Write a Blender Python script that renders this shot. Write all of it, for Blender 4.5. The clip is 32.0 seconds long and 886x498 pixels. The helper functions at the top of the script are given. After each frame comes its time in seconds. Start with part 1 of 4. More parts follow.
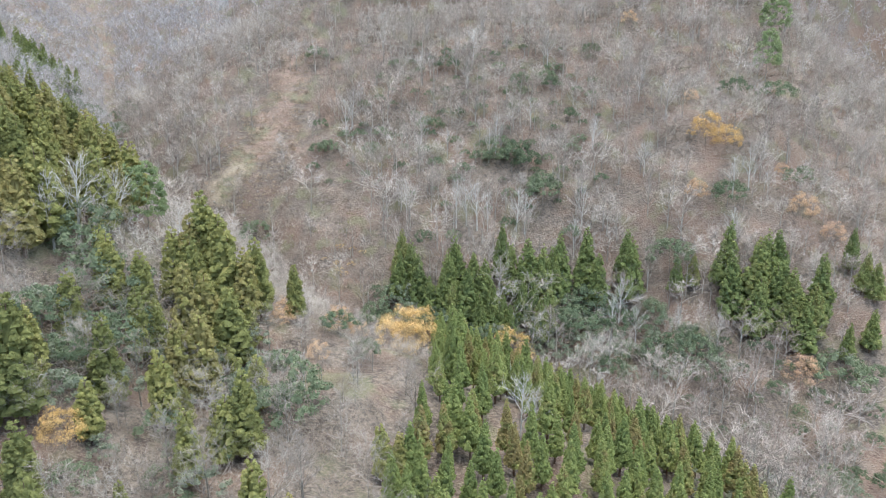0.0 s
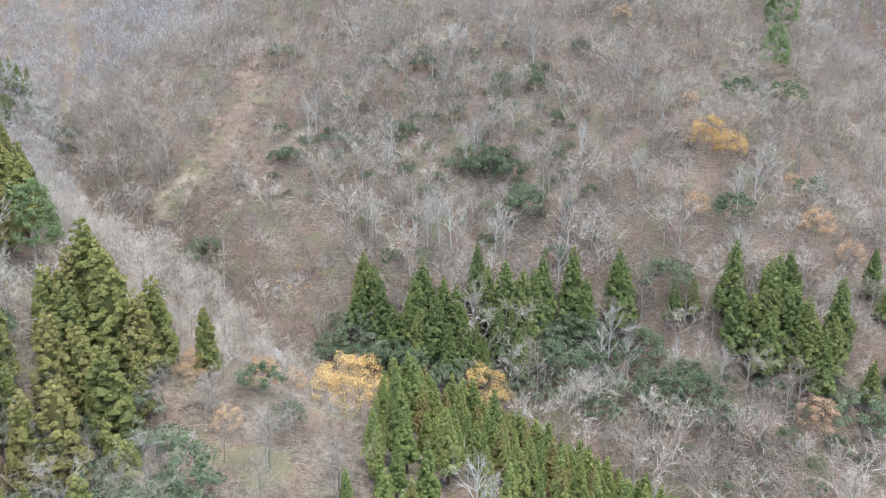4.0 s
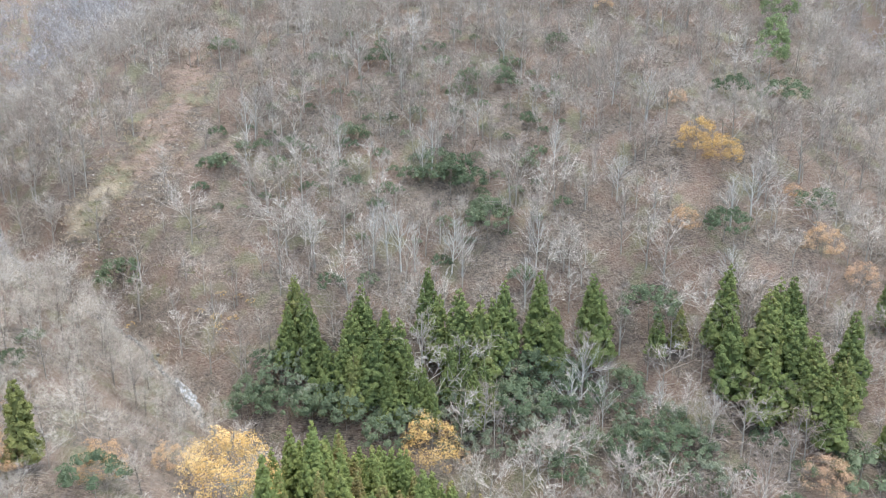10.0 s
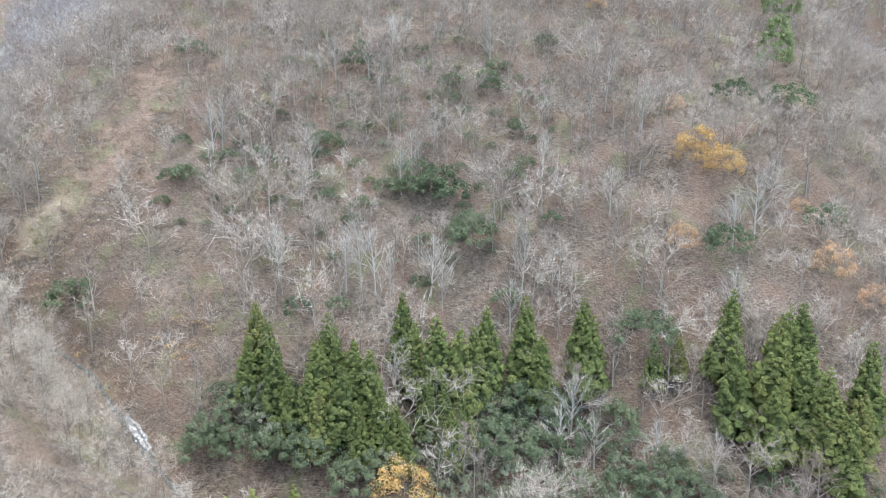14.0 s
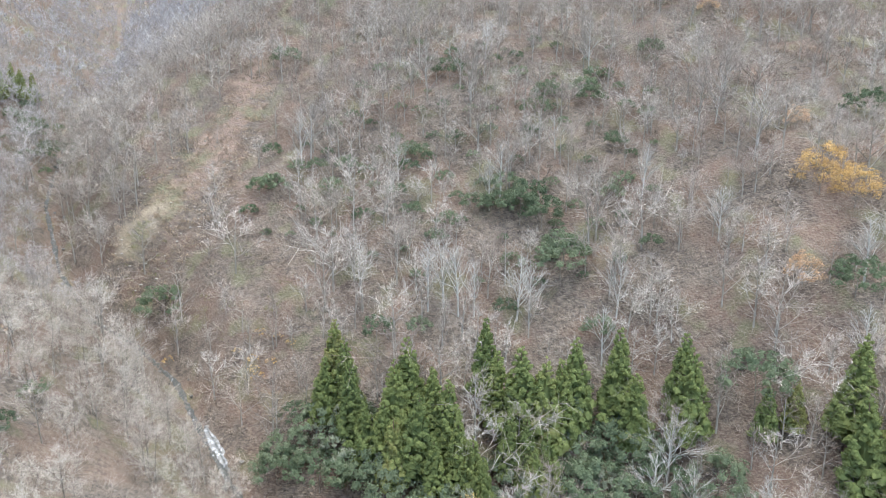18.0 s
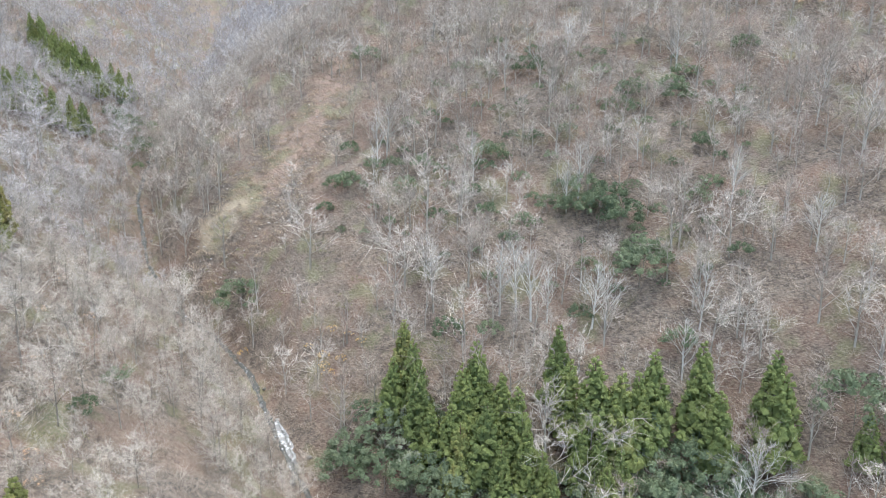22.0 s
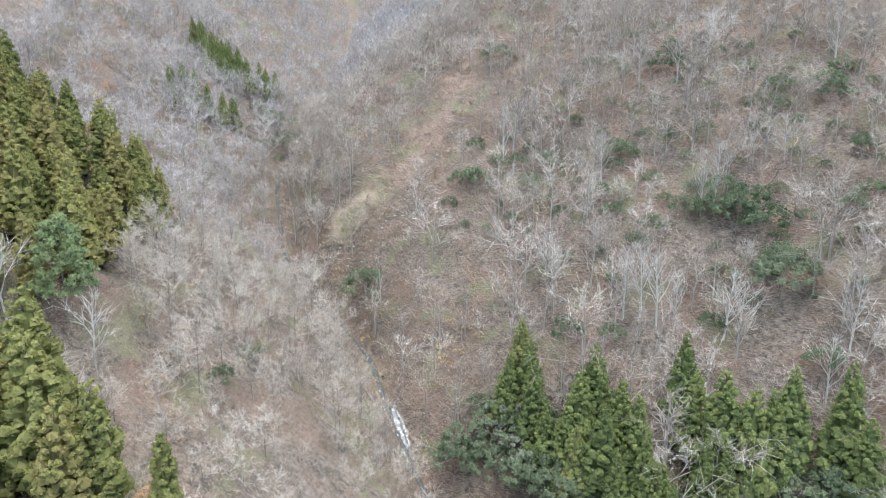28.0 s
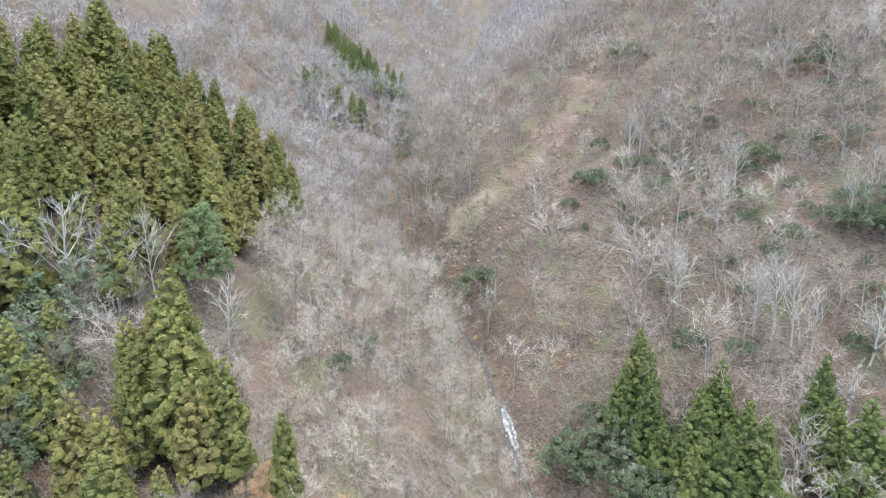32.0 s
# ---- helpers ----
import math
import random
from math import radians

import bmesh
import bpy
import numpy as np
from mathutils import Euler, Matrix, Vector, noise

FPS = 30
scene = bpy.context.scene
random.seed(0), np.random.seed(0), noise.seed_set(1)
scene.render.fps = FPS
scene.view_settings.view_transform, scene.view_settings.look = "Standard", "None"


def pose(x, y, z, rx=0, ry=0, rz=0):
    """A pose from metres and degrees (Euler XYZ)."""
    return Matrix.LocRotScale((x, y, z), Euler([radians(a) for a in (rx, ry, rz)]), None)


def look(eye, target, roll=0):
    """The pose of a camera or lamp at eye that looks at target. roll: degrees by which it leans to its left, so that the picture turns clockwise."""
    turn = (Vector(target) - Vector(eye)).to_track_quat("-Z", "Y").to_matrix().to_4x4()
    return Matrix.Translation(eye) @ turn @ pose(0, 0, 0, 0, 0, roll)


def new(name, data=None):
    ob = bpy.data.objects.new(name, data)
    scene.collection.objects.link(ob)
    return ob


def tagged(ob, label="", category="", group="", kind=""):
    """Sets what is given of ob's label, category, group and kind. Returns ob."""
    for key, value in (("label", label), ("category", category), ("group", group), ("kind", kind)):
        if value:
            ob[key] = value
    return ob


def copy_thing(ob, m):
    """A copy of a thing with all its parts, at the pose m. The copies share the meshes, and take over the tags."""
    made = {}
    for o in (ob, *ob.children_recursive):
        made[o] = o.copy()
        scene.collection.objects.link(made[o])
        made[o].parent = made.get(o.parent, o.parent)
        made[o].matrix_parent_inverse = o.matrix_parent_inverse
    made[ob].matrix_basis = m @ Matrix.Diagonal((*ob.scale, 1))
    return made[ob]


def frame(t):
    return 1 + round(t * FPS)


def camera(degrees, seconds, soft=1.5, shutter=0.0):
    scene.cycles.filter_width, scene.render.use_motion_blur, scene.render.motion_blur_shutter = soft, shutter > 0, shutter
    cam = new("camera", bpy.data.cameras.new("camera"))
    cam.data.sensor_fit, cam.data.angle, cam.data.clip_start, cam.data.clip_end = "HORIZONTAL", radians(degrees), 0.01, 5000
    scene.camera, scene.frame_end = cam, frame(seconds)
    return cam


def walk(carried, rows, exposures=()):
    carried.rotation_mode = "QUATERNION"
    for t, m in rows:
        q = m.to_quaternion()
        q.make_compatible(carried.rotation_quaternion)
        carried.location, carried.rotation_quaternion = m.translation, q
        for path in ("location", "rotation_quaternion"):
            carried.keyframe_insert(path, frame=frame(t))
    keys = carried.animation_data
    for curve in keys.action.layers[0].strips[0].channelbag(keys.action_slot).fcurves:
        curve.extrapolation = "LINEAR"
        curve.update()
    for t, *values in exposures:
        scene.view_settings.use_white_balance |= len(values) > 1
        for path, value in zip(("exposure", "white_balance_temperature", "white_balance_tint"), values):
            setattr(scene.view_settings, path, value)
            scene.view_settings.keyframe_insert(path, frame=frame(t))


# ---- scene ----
# Camera: a drone that flies in over the valley, slows to a hover and turns to its left.
cam = camera(68.62, 32.0, soft=0.95)
TILT = -14.063
# seconds, x, y, z, turn to the left
PATH = (
    (0, 0.00, -0.00, 110.00, -0.000),
    (1, 2.25, 7.05, 110.24, 0.278),
    (2, 4.61, 14.05, 110.34, 0.257),
    (3, 7.11, 20.94, 110.32, 0.042),
    (3.5, 8.41, 24.33, 110.31, -0.053),
    (5.5, 14.11, 36.65, 110.51, -0.360),
    (6, 15.32, 39.29, 110.49, -0.408),
    (7, 17.61, 44.34, 110.39, -0.398),
    (8, 19.73, 49.09, 110.17, -0.358),
    (9, 21.71, 53.62, 109.89, -0.433),
    (10, 23.54, 57.98, 109.70, -0.567),
    (11, 25.17, 62.24, 109.79, -0.726),
    (12, 26.54, 66.36, 110.19, -0.829),
    (13, 27.64, 70.32, 110.76, -0.940),
    (13.5, 28.11, 72.23, 111.07, -0.982),
    (15.5, 28.78, 78.84, 112.66, -0.022),
    (16, 28.76, 80.12, 113.03, 1.464),
    (17, 28.66, 82.47, 113.71, 4.339),
    (18, 28.53, 84.47, 114.21, 7.054),
    (19, 28.42, 86.00, 114.46, 9.012),
    (20, 28.38, 87.02, 114.41, 10.960),
    (20.5, 28.37, 87.35, 114.29, 11.697),
    (21, 28.38, 87.58, 114.13, 12.132),
    (22, 28.38, 87.84, 113.77, 13.834),
    (23, 28.35, 87.95, 113.44, 15.651),
    (24, 28.27, 88.03, 113.17, 17.361),
    (25, 28.18, 88.08, 112.94, 19.028),
    (25.5, 28.13, 88.11, 112.84, 19.863),
    (27.5, 28.03, 88.06, 112.66, 23.744),
    (28, 27.99, 88.06, 112.64, 24.772),
    (29, 27.90, 88.08, 112.66, 26.820),
    (30, 27.83, 88.11, 112.67, 29.405),
    (31, 27.78, 88.16, 112.63, 32.307),
    (32, 27.79, 88.22, 112.51, 35.331),
)
walk(cam, [(t, pose(x, y, z, 90 + TILT, 0, turn)) for t, x, y, z, turn in PATH], exposures=((0, 1.62, 6150, 1), (32, 1.62, 6150, 1)))

# Overcast daylight
world = bpy.data.worlds.new("overcast_sky")
scene.world = world
world.use_nodes = True
wn = world.node_tree.nodes
sky = wn.new("ShaderNodeTexSky")
sky.sky_type, sky.sun_disc = "NISHITA", False
sky.sun_elevation, sky.sun_rotation = radians(80), radians(200)
sky.air_density, sky.dust_density, sky.ozone_density = 1.0, 3.0, 1.0
world.node_tree.links.new(sky.outputs[0], wn["Background"].inputs[0])
wn["Background"].inputs[1].default_value = 0.15
sun = new("sun", bpy.data.lights.new("sun", "SUN"))
sun.data.energy, sun.data.angle, sun.data.color = 1.2, radians(60), (1.0, 0.96, 0.9)
sun.matrix_world = look((200, 40, 520), (0, 0, 0))


# ---- materials ----
def material(name, colours, scale=1.0, fine=18.0, rough=0.9, bump=0.3, spread=0.25, by="object", thin=0.0, pieces=0.0):
    """A rough natural surface: colours blended by noise at two sizes, and varied from object to object or piece to piece."""
    m = bpy.data.materials.new(name)
    m.use_nodes = True
    nodes, links = m.node_tree.nodes, m.node_tree.links
    shader = nodes["Principled BSDF"]
    shader.inputs["Roughness"].default_value = rough
    shader.inputs["Specular IOR Level"].default_value = 0.12
    place = nodes.new("ShaderNodeNewGeometry")
    large, small = nodes.new("ShaderNodeTexNoise"), nodes.new("ShaderNodeTexNoise")
    large.inputs["Scale"].default_value, small.inputs["Scale"].default_value = scale, fine
    large.inputs["Detail"].default_value = 4.0
    for n in (large, small):
        links.new(place.outputs["Position"], n.inputs["Vector"])
    mixed = nodes.new("ShaderNodeMath")
    mixed.operation = "MULTIPLY_ADD"
    links.new(small.outputs[0], mixed.inputs[0])
    mixed.inputs[1].default_value = 0.45
    links.new(large.outputs[0], mixed.inputs[2])
    if by == "tint":
        tint = nodes.new("ShaderNodeAttribute")
        tint.attribute_name = "tint"
        source = tint.outputs["Fac"]
    else:
        source = nodes.new("ShaderNodeObjectInfo").outputs["Random"] if by == "object" else place.outputs["Random Per Island"]
    chance = nodes.new("ShaderNodeMath")
    chance.operation = "MULTIPLY_ADD"
    links.new(source, chance.inputs[0])
    chance.inputs[1].default_value = spread * 2
    links.new(mixed.outputs[0], chance.inputs[2])
    if pieces:
        more = nodes.new("ShaderNodeMath")
        more.operation = "MULTIPLY_ADD"
        links.new(place.outputs["Random Per Island"], more.inputs[0])
        more.inputs[1].default_value = pieces
        links.new(chance.outputs[0], more.inputs[2])
        chance = more
    ramp = nodes.new("ShaderNodeValToRGB")
    links.new(chance.outputs[0], ramp.inputs[0])
    low, high = 0.42 + spread * 0.1, 1.02 + spread * 1.7 + pieces * 0.8
    while len(ramp.color_ramp.elements) < len(colours):
        ramp.color_ramp.elements.new(0.5)
    for n, c in enumerate(colours):
        e = ramp.color_ramp.elements[n]
        e.position, e.color = min(1.0, (low + (high - low) * n / (len(colours) - 1)) / 1.5), (*c, 1)
    shrink = nodes.new("ShaderNodeMath")
    shrink.operation = "DIVIDE"
    links.new(chance.outputs[0], shrink.inputs[0])
    shrink.inputs[1].default_value = 1.5
    links.new(shrink.outputs[0], ramp.inputs[0])
    links.new(ramp.outputs[0], shader.inputs["Base Color"])
    if bump:
        b = nodes.new("ShaderNodeBump")
        b.inputs["Strength"].default_value, b.inputs["Distance"].default_value = bump, 0.2
        links.new(small.outputs[0], b.inputs["Height"])
        links.new(b.outputs[0], shader.inputs["Normal"])
    if thin:
        glow = nodes.new("ShaderNodeBsdfTranslucent")
        links.new(ramp.outputs[0], glow.inputs[0])
        blend = nodes.new("ShaderNodeMixShader")
        blend.inputs[0].default_value = thin
        links.new(shader.outputs[0], blend.inputs[1])
        links.new(glow.outputs[0], blend.inputs[2])
        links.new(blend.outputs[0], nodes["Material Output"].inputs[0])
    return m


BARK = material("grey_bark", ((0.13, 0.115, 0.095), (0.24, 0.215, 0.185), (0.36, 0.33, 0.295)), 2.0, 30.0)
GREY_BARK = material("light_grey_bark", ((0.22, 0.195, 0.165), (0.34, 0.31, 0.27), (0.48, 0.445, 0.40)), 0.3, 8.0, by="island")
PALE_BARK = material("pale_bark", ((0.38, 0.355, 0.32), (0.52, 0.50, 0.46), (0.64, 0.62, 0.58)), 2.0, 30.0)
CEDAR_BARK = material("cedar_bark", ((0.10, 0.06, 0.045), (0.18, 0.12, 0.09), (0.25, 0.19, 0.15)), 3.0, 40.0)
TWIG = material("bare_twigs", ((0.35, 0.298, 0.255), (0.50, 0.442, 0.388), (0.64, 0.58, 0.515)), 0.09, 2.5, bump=0, by="object", spread=0.3)
PALE_TWIGS = material("pale_woodland_twigs", ((0.26, 0.222, 0.19), (0.45, 0.398, 0.35), (0.62, 0.565, 0.508)), 0.09, 2.5, bump=0, by="tint", spread=0.35)
BROWN_TWIGS = material("brown_woodland_twigs", ((0.145, 0.115, 0.096), (0.35, 0.292, 0.25), (0.57, 0.505, 0.452)), 0.09, 2.5, bump=0, by="tint", spread=0.35)
# TWIG darkened: shade among the cedars put into the colour
SHADED_TWIG = material("shaded_bare_twigs", ((0.20, 0.168, 0.14), (0.31, 0.27, 0.232), (0.43, 0.385, 0.34)), 0.09, 2.5, bump=0, by="object", spread=0.3)
# greyer trees across the stream; some distance haze is in this grey too
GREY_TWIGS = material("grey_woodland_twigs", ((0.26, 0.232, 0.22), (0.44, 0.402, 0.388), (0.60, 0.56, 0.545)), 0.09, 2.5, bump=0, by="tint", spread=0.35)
# bluish grey: distance haze put into the twig colour of the valley head
HAZED_TWIGS = material("hazed_woodland_twigs", ((0.25, 0.235, 0.242), (0.41, 0.39, 0.40), (0.56, 0.54, 0.55)), 0.05, 2.5, bump=0, by="tint", spread=0.35)
DULL_LEAF = material("dull_evergreen_foliage", ((0.15, 0.172, 0.115), (0.24, 0.26, 0.185), (0.34, 0.355, 0.265)), 0.4, 4.0, rough=0.8, bump=0, spread=0.28, thin=0.2)
PALE_TWIG = material("pale_twigs", ((0.39, 0.36, 0.32), (0.51, 0.48, 0.44), (0.61, 0.58, 0.54)), 0.3, 4.0, bump=0)
BRUSH = material("dry_brush", ((0.11, 0.082, 0.062), (0.29, 0.235, 0.188), (0.50, 0.43, 0.365)), 0.06, 1.5, bump=0, by="tint", spread=0.35)
BROWN_BRUSH = material("brown_brush", ((0.10, 0.08, 0.06), (0.21, 0.178, 0.14), (0.32, 0.28, 0.235)), 0.06, 1.5, bump=0, by="tint", spread=0.35)
OLIVE = material("olive_plants", ((0.12, 0.125, 0.05), (0.20, 0.20, 0.085), (0.29, 0.28, 0.13)), 0.2, 2.0, bump=0, by="tint", spread=0.3)
GRASS = material("dry_grass", ((0.28, 0.205, 0.15), (0.40, 0.315, 0.235), (0.54, 0.45, 0.35)), 0.1, 2.0, bump=0, by="island", spread=0.24)
CEDAR_LEAF = material("cedar_foliage", ((0.145, 0.162, 0.068), (0.24, 0.25, 0.095), (0.335, 0.325, 0.122), (0.33, 0.292, 0.122)), 0.35, 3.0, bump=0, spread=0.42, thin=0.35, pieces=0.1)
HILL_LEAF = material("hill_cedar_foliage", ((0.125, 0.158, 0.068), (0.195, 0.235, 0.092), (0.25, 0.285, 0.108), (0.265, 0.26, 0.105)), 0.35, 3.0, bump=0, spread=0.32, thin=0.35, pieces=0.1)
PLANTED_LEAF = material("planted_cedar_foliage", ((0.15, 0.188, 0.072), (0.24, 0.285, 0.105), (0.325, 0.355, 0.13), (0.325, 0.265, 0.12)), 0.35, 3.0, bump=0, spread=0.36, thin=0.35, pieces=0.1)
EVERGREEN_LEAF = material("evergreen_foliage", ((0.09, 0.12, 0.072), (0.16, 0.195, 0.118), (0.24, 0.275, 0.175)), 0.4, 4.0, rough=0.8, bump=0, spread=0.28, thin=0.3)
PINE_LEAF = material("pine_foliage", ((0.21, 0.26, 0.135), (0.31, 0.37, 0.19), (0.40, 0.46, 0.25)), 0.5, 4.0, bump=0, spread=0.2, thin=0.4)
YELLOW_LEAF = material("yellow_autumn_leaves", ((0.52, 0.31, 0.10), (0.68, 0.46, 0.19), (0.78, 0.58, 0.30)), 0.4, 5.0, bump=0, spread=0.2, thin=0.3)
ORANGE_LEAF = material("orange_autumn_leaves", ((0.50, 0.29, 0.15), (0.62, 0.41, 0.24), (0.70, 0.52, 0.35)), 0.4, 5.0, bump=0, spread=0.2, thin=0.3)
PINK_LEAF = material("faded_pink_leaves", ((0.52, 0.33, 0.20), (0.62, 0.42, 0.28), (0.68, 0.50, 0.36)), 0.4, 5.0, bump=0, spread=0.2, thin=0.3)


def ground_material():
    """Leaf litter, dry grass, green plants and bare earth, each where large noise lets it grow, with fine grain on all."""
    m = bpy.data.materials.new("forest_floor")
    m.use_nodes = True
    nodes, links = m.node_tree.nodes, m.node_tree.links
    shader = nodes["Principled BSDF"]
    shader.inputs["Roughness"].default_value = 0.95
    place = nodes.new("ShaderNodeNewGeometry")

    def noisy(scale, detail=6.0, low=0.4, high=0.6, along=(1, 1, 1)):
        n, r = nodes.new("ShaderNodeTexNoise"), nodes.new("ShaderNodeMapRange")
        n.inputs["Scale"].default_value, n.inputs["Detail"].default_value = scale, detail
        stretch = nodes.new("ShaderNodeVectorMath")
        stretch.operation = "MULTIPLY"
        links.new(place.outputs["Position"], stretch.inputs[0])
        stretch.inputs[1].default_value = along
        links.new(stretch.outputs[0], n.inputs["Vector"])
        links.new(n.outputs[0], r.inputs[0])
        r.inputs[1].default_value, r.inputs[2].default_value = low, high
        return r.outputs[0]

    def blend(factor, a, b, amount=1.0):
        mix = nodes.new("ShaderNodeMix")
        mix.data_type = "RGBA"
        if amount != 1.0:
            k = nodes.new("ShaderNodeMath")
            k.operation = "MULTIPLY"
            links.new(factor, k.inputs[0])
            k.inputs[1].default_value = amount
            factor = k.outputs[0]
        links.new(factor, mix.inputs[0])
        for slot, c in ((6, a), (7, b)):
            if isinstance(c, tuple):
                mix.inputs[slot].default_value = (*c, 1)
            else:
                links.new(c, mix.inputs[slot])
        return mix.outputs[2]

    def near(a, b, reach):
        """1 along the line from a to b, fading out raggedly at about the reach."""
        a, b = Vector(a), Vector(b)
        long = (b - a).length
        way = (b - a) / long

        def vec(op, first, second):
            n = nodes.new("ShaderNodeVectorMath")
            n.operation = op
            for slot, v in ((0, first), (1, second)):
                if isinstance(v, Vector):
                    n.inputs[slot].default_value = v
                else:
                    links.new(v, n.inputs[slot])
            return n

        rel = vec("SUBTRACT", place.outputs["Position"], a).outputs[0]
        along = nodes.new("ShaderNodeClamp")
        links.new(vec("DOT_PRODUCT", rel, way).outputs["Value"], along.inputs[0])
        along.inputs[2].default_value = long
        foot = nodes.new("ShaderNodeVectorMath")
        foot.operation = "SCALE"
        foot.inputs[0].default_value = way
        links.new(along.outputs[0], foot.inputs["Scale"])
        gap = vec("DISTANCE", rel, foot.outputs[0]).outputs["Value"]
        ragged = nodes.new("ShaderNodeMath")
        ragged.operation = "MULTIPLY_ADD"
        links.new(noisy(0.16, 6.0, 0.2, 0.8), ragged.inputs[0])
        ragged.inputs[1].default_value = -reach * 1.6
        links.new(gap, ragged.inputs[2])
        out = nodes.new("ShaderNodeMapRange")
        links.new(ragged.outputs[0], out.inputs[0])
        out.inputs[1].default_value, out.inputs[2].default_value = reach * 0.45, -reach * 0.35
        return out.outputs[0]

    litter = blend(noisy(0.7, 8.0, 0.35, 0.65), (0.060, 0.045, 0.036), (0.20, 0.155, 0.125))
    earth = blend(noisy(0.07, 6.0, 0.44, 0.6), litter, (0.20, 0.118, 0.084), 0.65)
    slip = blend(near((-71, 334, 120), (-80, 286, 82), 7.0), earth, (0.33, 0.225, 0.18), 0.85)
    grass = blend(near((-86, 280, 77), (-95, 270, 67), 6.0), slip, (0.46, 0.38, 0.27), 0.8)
    straw = blend(noisy(1.1, 9.0, 0.50, 0.60), grass, (0.32, 0.265, 0.21), 0.22)
    green = blend(noisy(0.09, 6.0, 0.54, 0.64), straw, (0.17, 0.165, 0.085), 0.75)
    stems = blend(noisy(2.6, 6.0, 0.50, 0.60, (0.4, 1.3, 1.8)), green, (0.34, 0.275, 0.22), 0.45)
    speck = blend(noisy(4.0, 3.0, 0.3, 0.72), stems, (0.07, 0.07, 0.055), 0.35)
    links.new(speck, shader.inputs["Base Color"])
    b = nodes.new("ShaderNodeBump")
    b.inputs["Strength"].default_value, b.inputs["Distance"].default_value = 0.7, 0.5
    links.new(noisy(1.6, 8.0, 0.2, 0.8), b.inputs["Height"])
    links.new(b.outputs[0], shader.inputs["Normal"])
    return m


FLOOR = ground_material()


# The land: a stream in a V-shaped valley, a long steep hillside on its far bank, a wooded spur on its near bank.
STREAM = np.array((
    (-506.0, 934.0, 264.0), (-356.0, 697.0, 172.0), (-276.0, 558.0, 132.0), (-215.0, 431.0, 100.0), (-174.0, 349.0, 83.0), (-148.0, 305.0, 69.0),
    (-120.0, 272.0, 54.0), (-100.0, 257.0, 44.0), (-80.0, 249.0, 39.0), (-62.0, 236.0, 35.5), (-42.0, 214.0, 30.0),
    (-27.0, 201.0, 23.0), (5.0, 191.0, 15.0), (40.0, 172.0, 8.0), (85.0, 140.0, 2.0), (150.0, 95.0, -6.0), (420.0, -60.0, -30.0)))


def soft_low(a, b, k):
    """The lower of two surfaces, rounded over about k metres."""
    h = np.clip(0.5 + 0.5 * (b - a) / k, 0, 1)
    return b + (a - b) * h - k * h * (1 - h)


def soft_high(a, b, k):
    return -soft_low(-a, -b, k)


def waves(x, y, size, seed):
    """Smooth uneven swells, about -1 to 1, with features of the given size."""
    rng, total = np.random.default_rng(seed), 0.0
    for n in range(7):
        angle, phase, scale = rng.uniform(0, math.pi), rng.uniform(0, 6.28), rng.uniform(0.7, 1.6)
        total = total + np.sin((x * math.cos(angle) + y * math.sin(angle)) * 6.28 / (size * scale) + phase)
    return total / 4.0


def from_stream(x, y):
    """Distance from the stream (above 0 on the far bank), and the height of its bed there."""
    best, side, bed = np.full(np.shape(x), 1e9), np.zeros(np.shape(x)), np.zeros(np.shape(x))
    for (ax, ay, az), (bx, by, bz) in zip(STREAM[:-1], STREAM[1:]):
        ux, uy = bx - ax, by - ay
        s = np.clip(((x - ax) * ux + (y - ay) * uy) / (ux * ux + uy * uy), 0, 1)
        px, py = x - ax - s * ux, y - ay - s * uy
        d = np.hypot(px, py)
        near = d < best
        best, side, bed = np.where(near, d, best), np.where(near, np.sign(ux * py - uy * px), side), np.where(near, az + s * (bz - az), bed)
    return best * side, bed


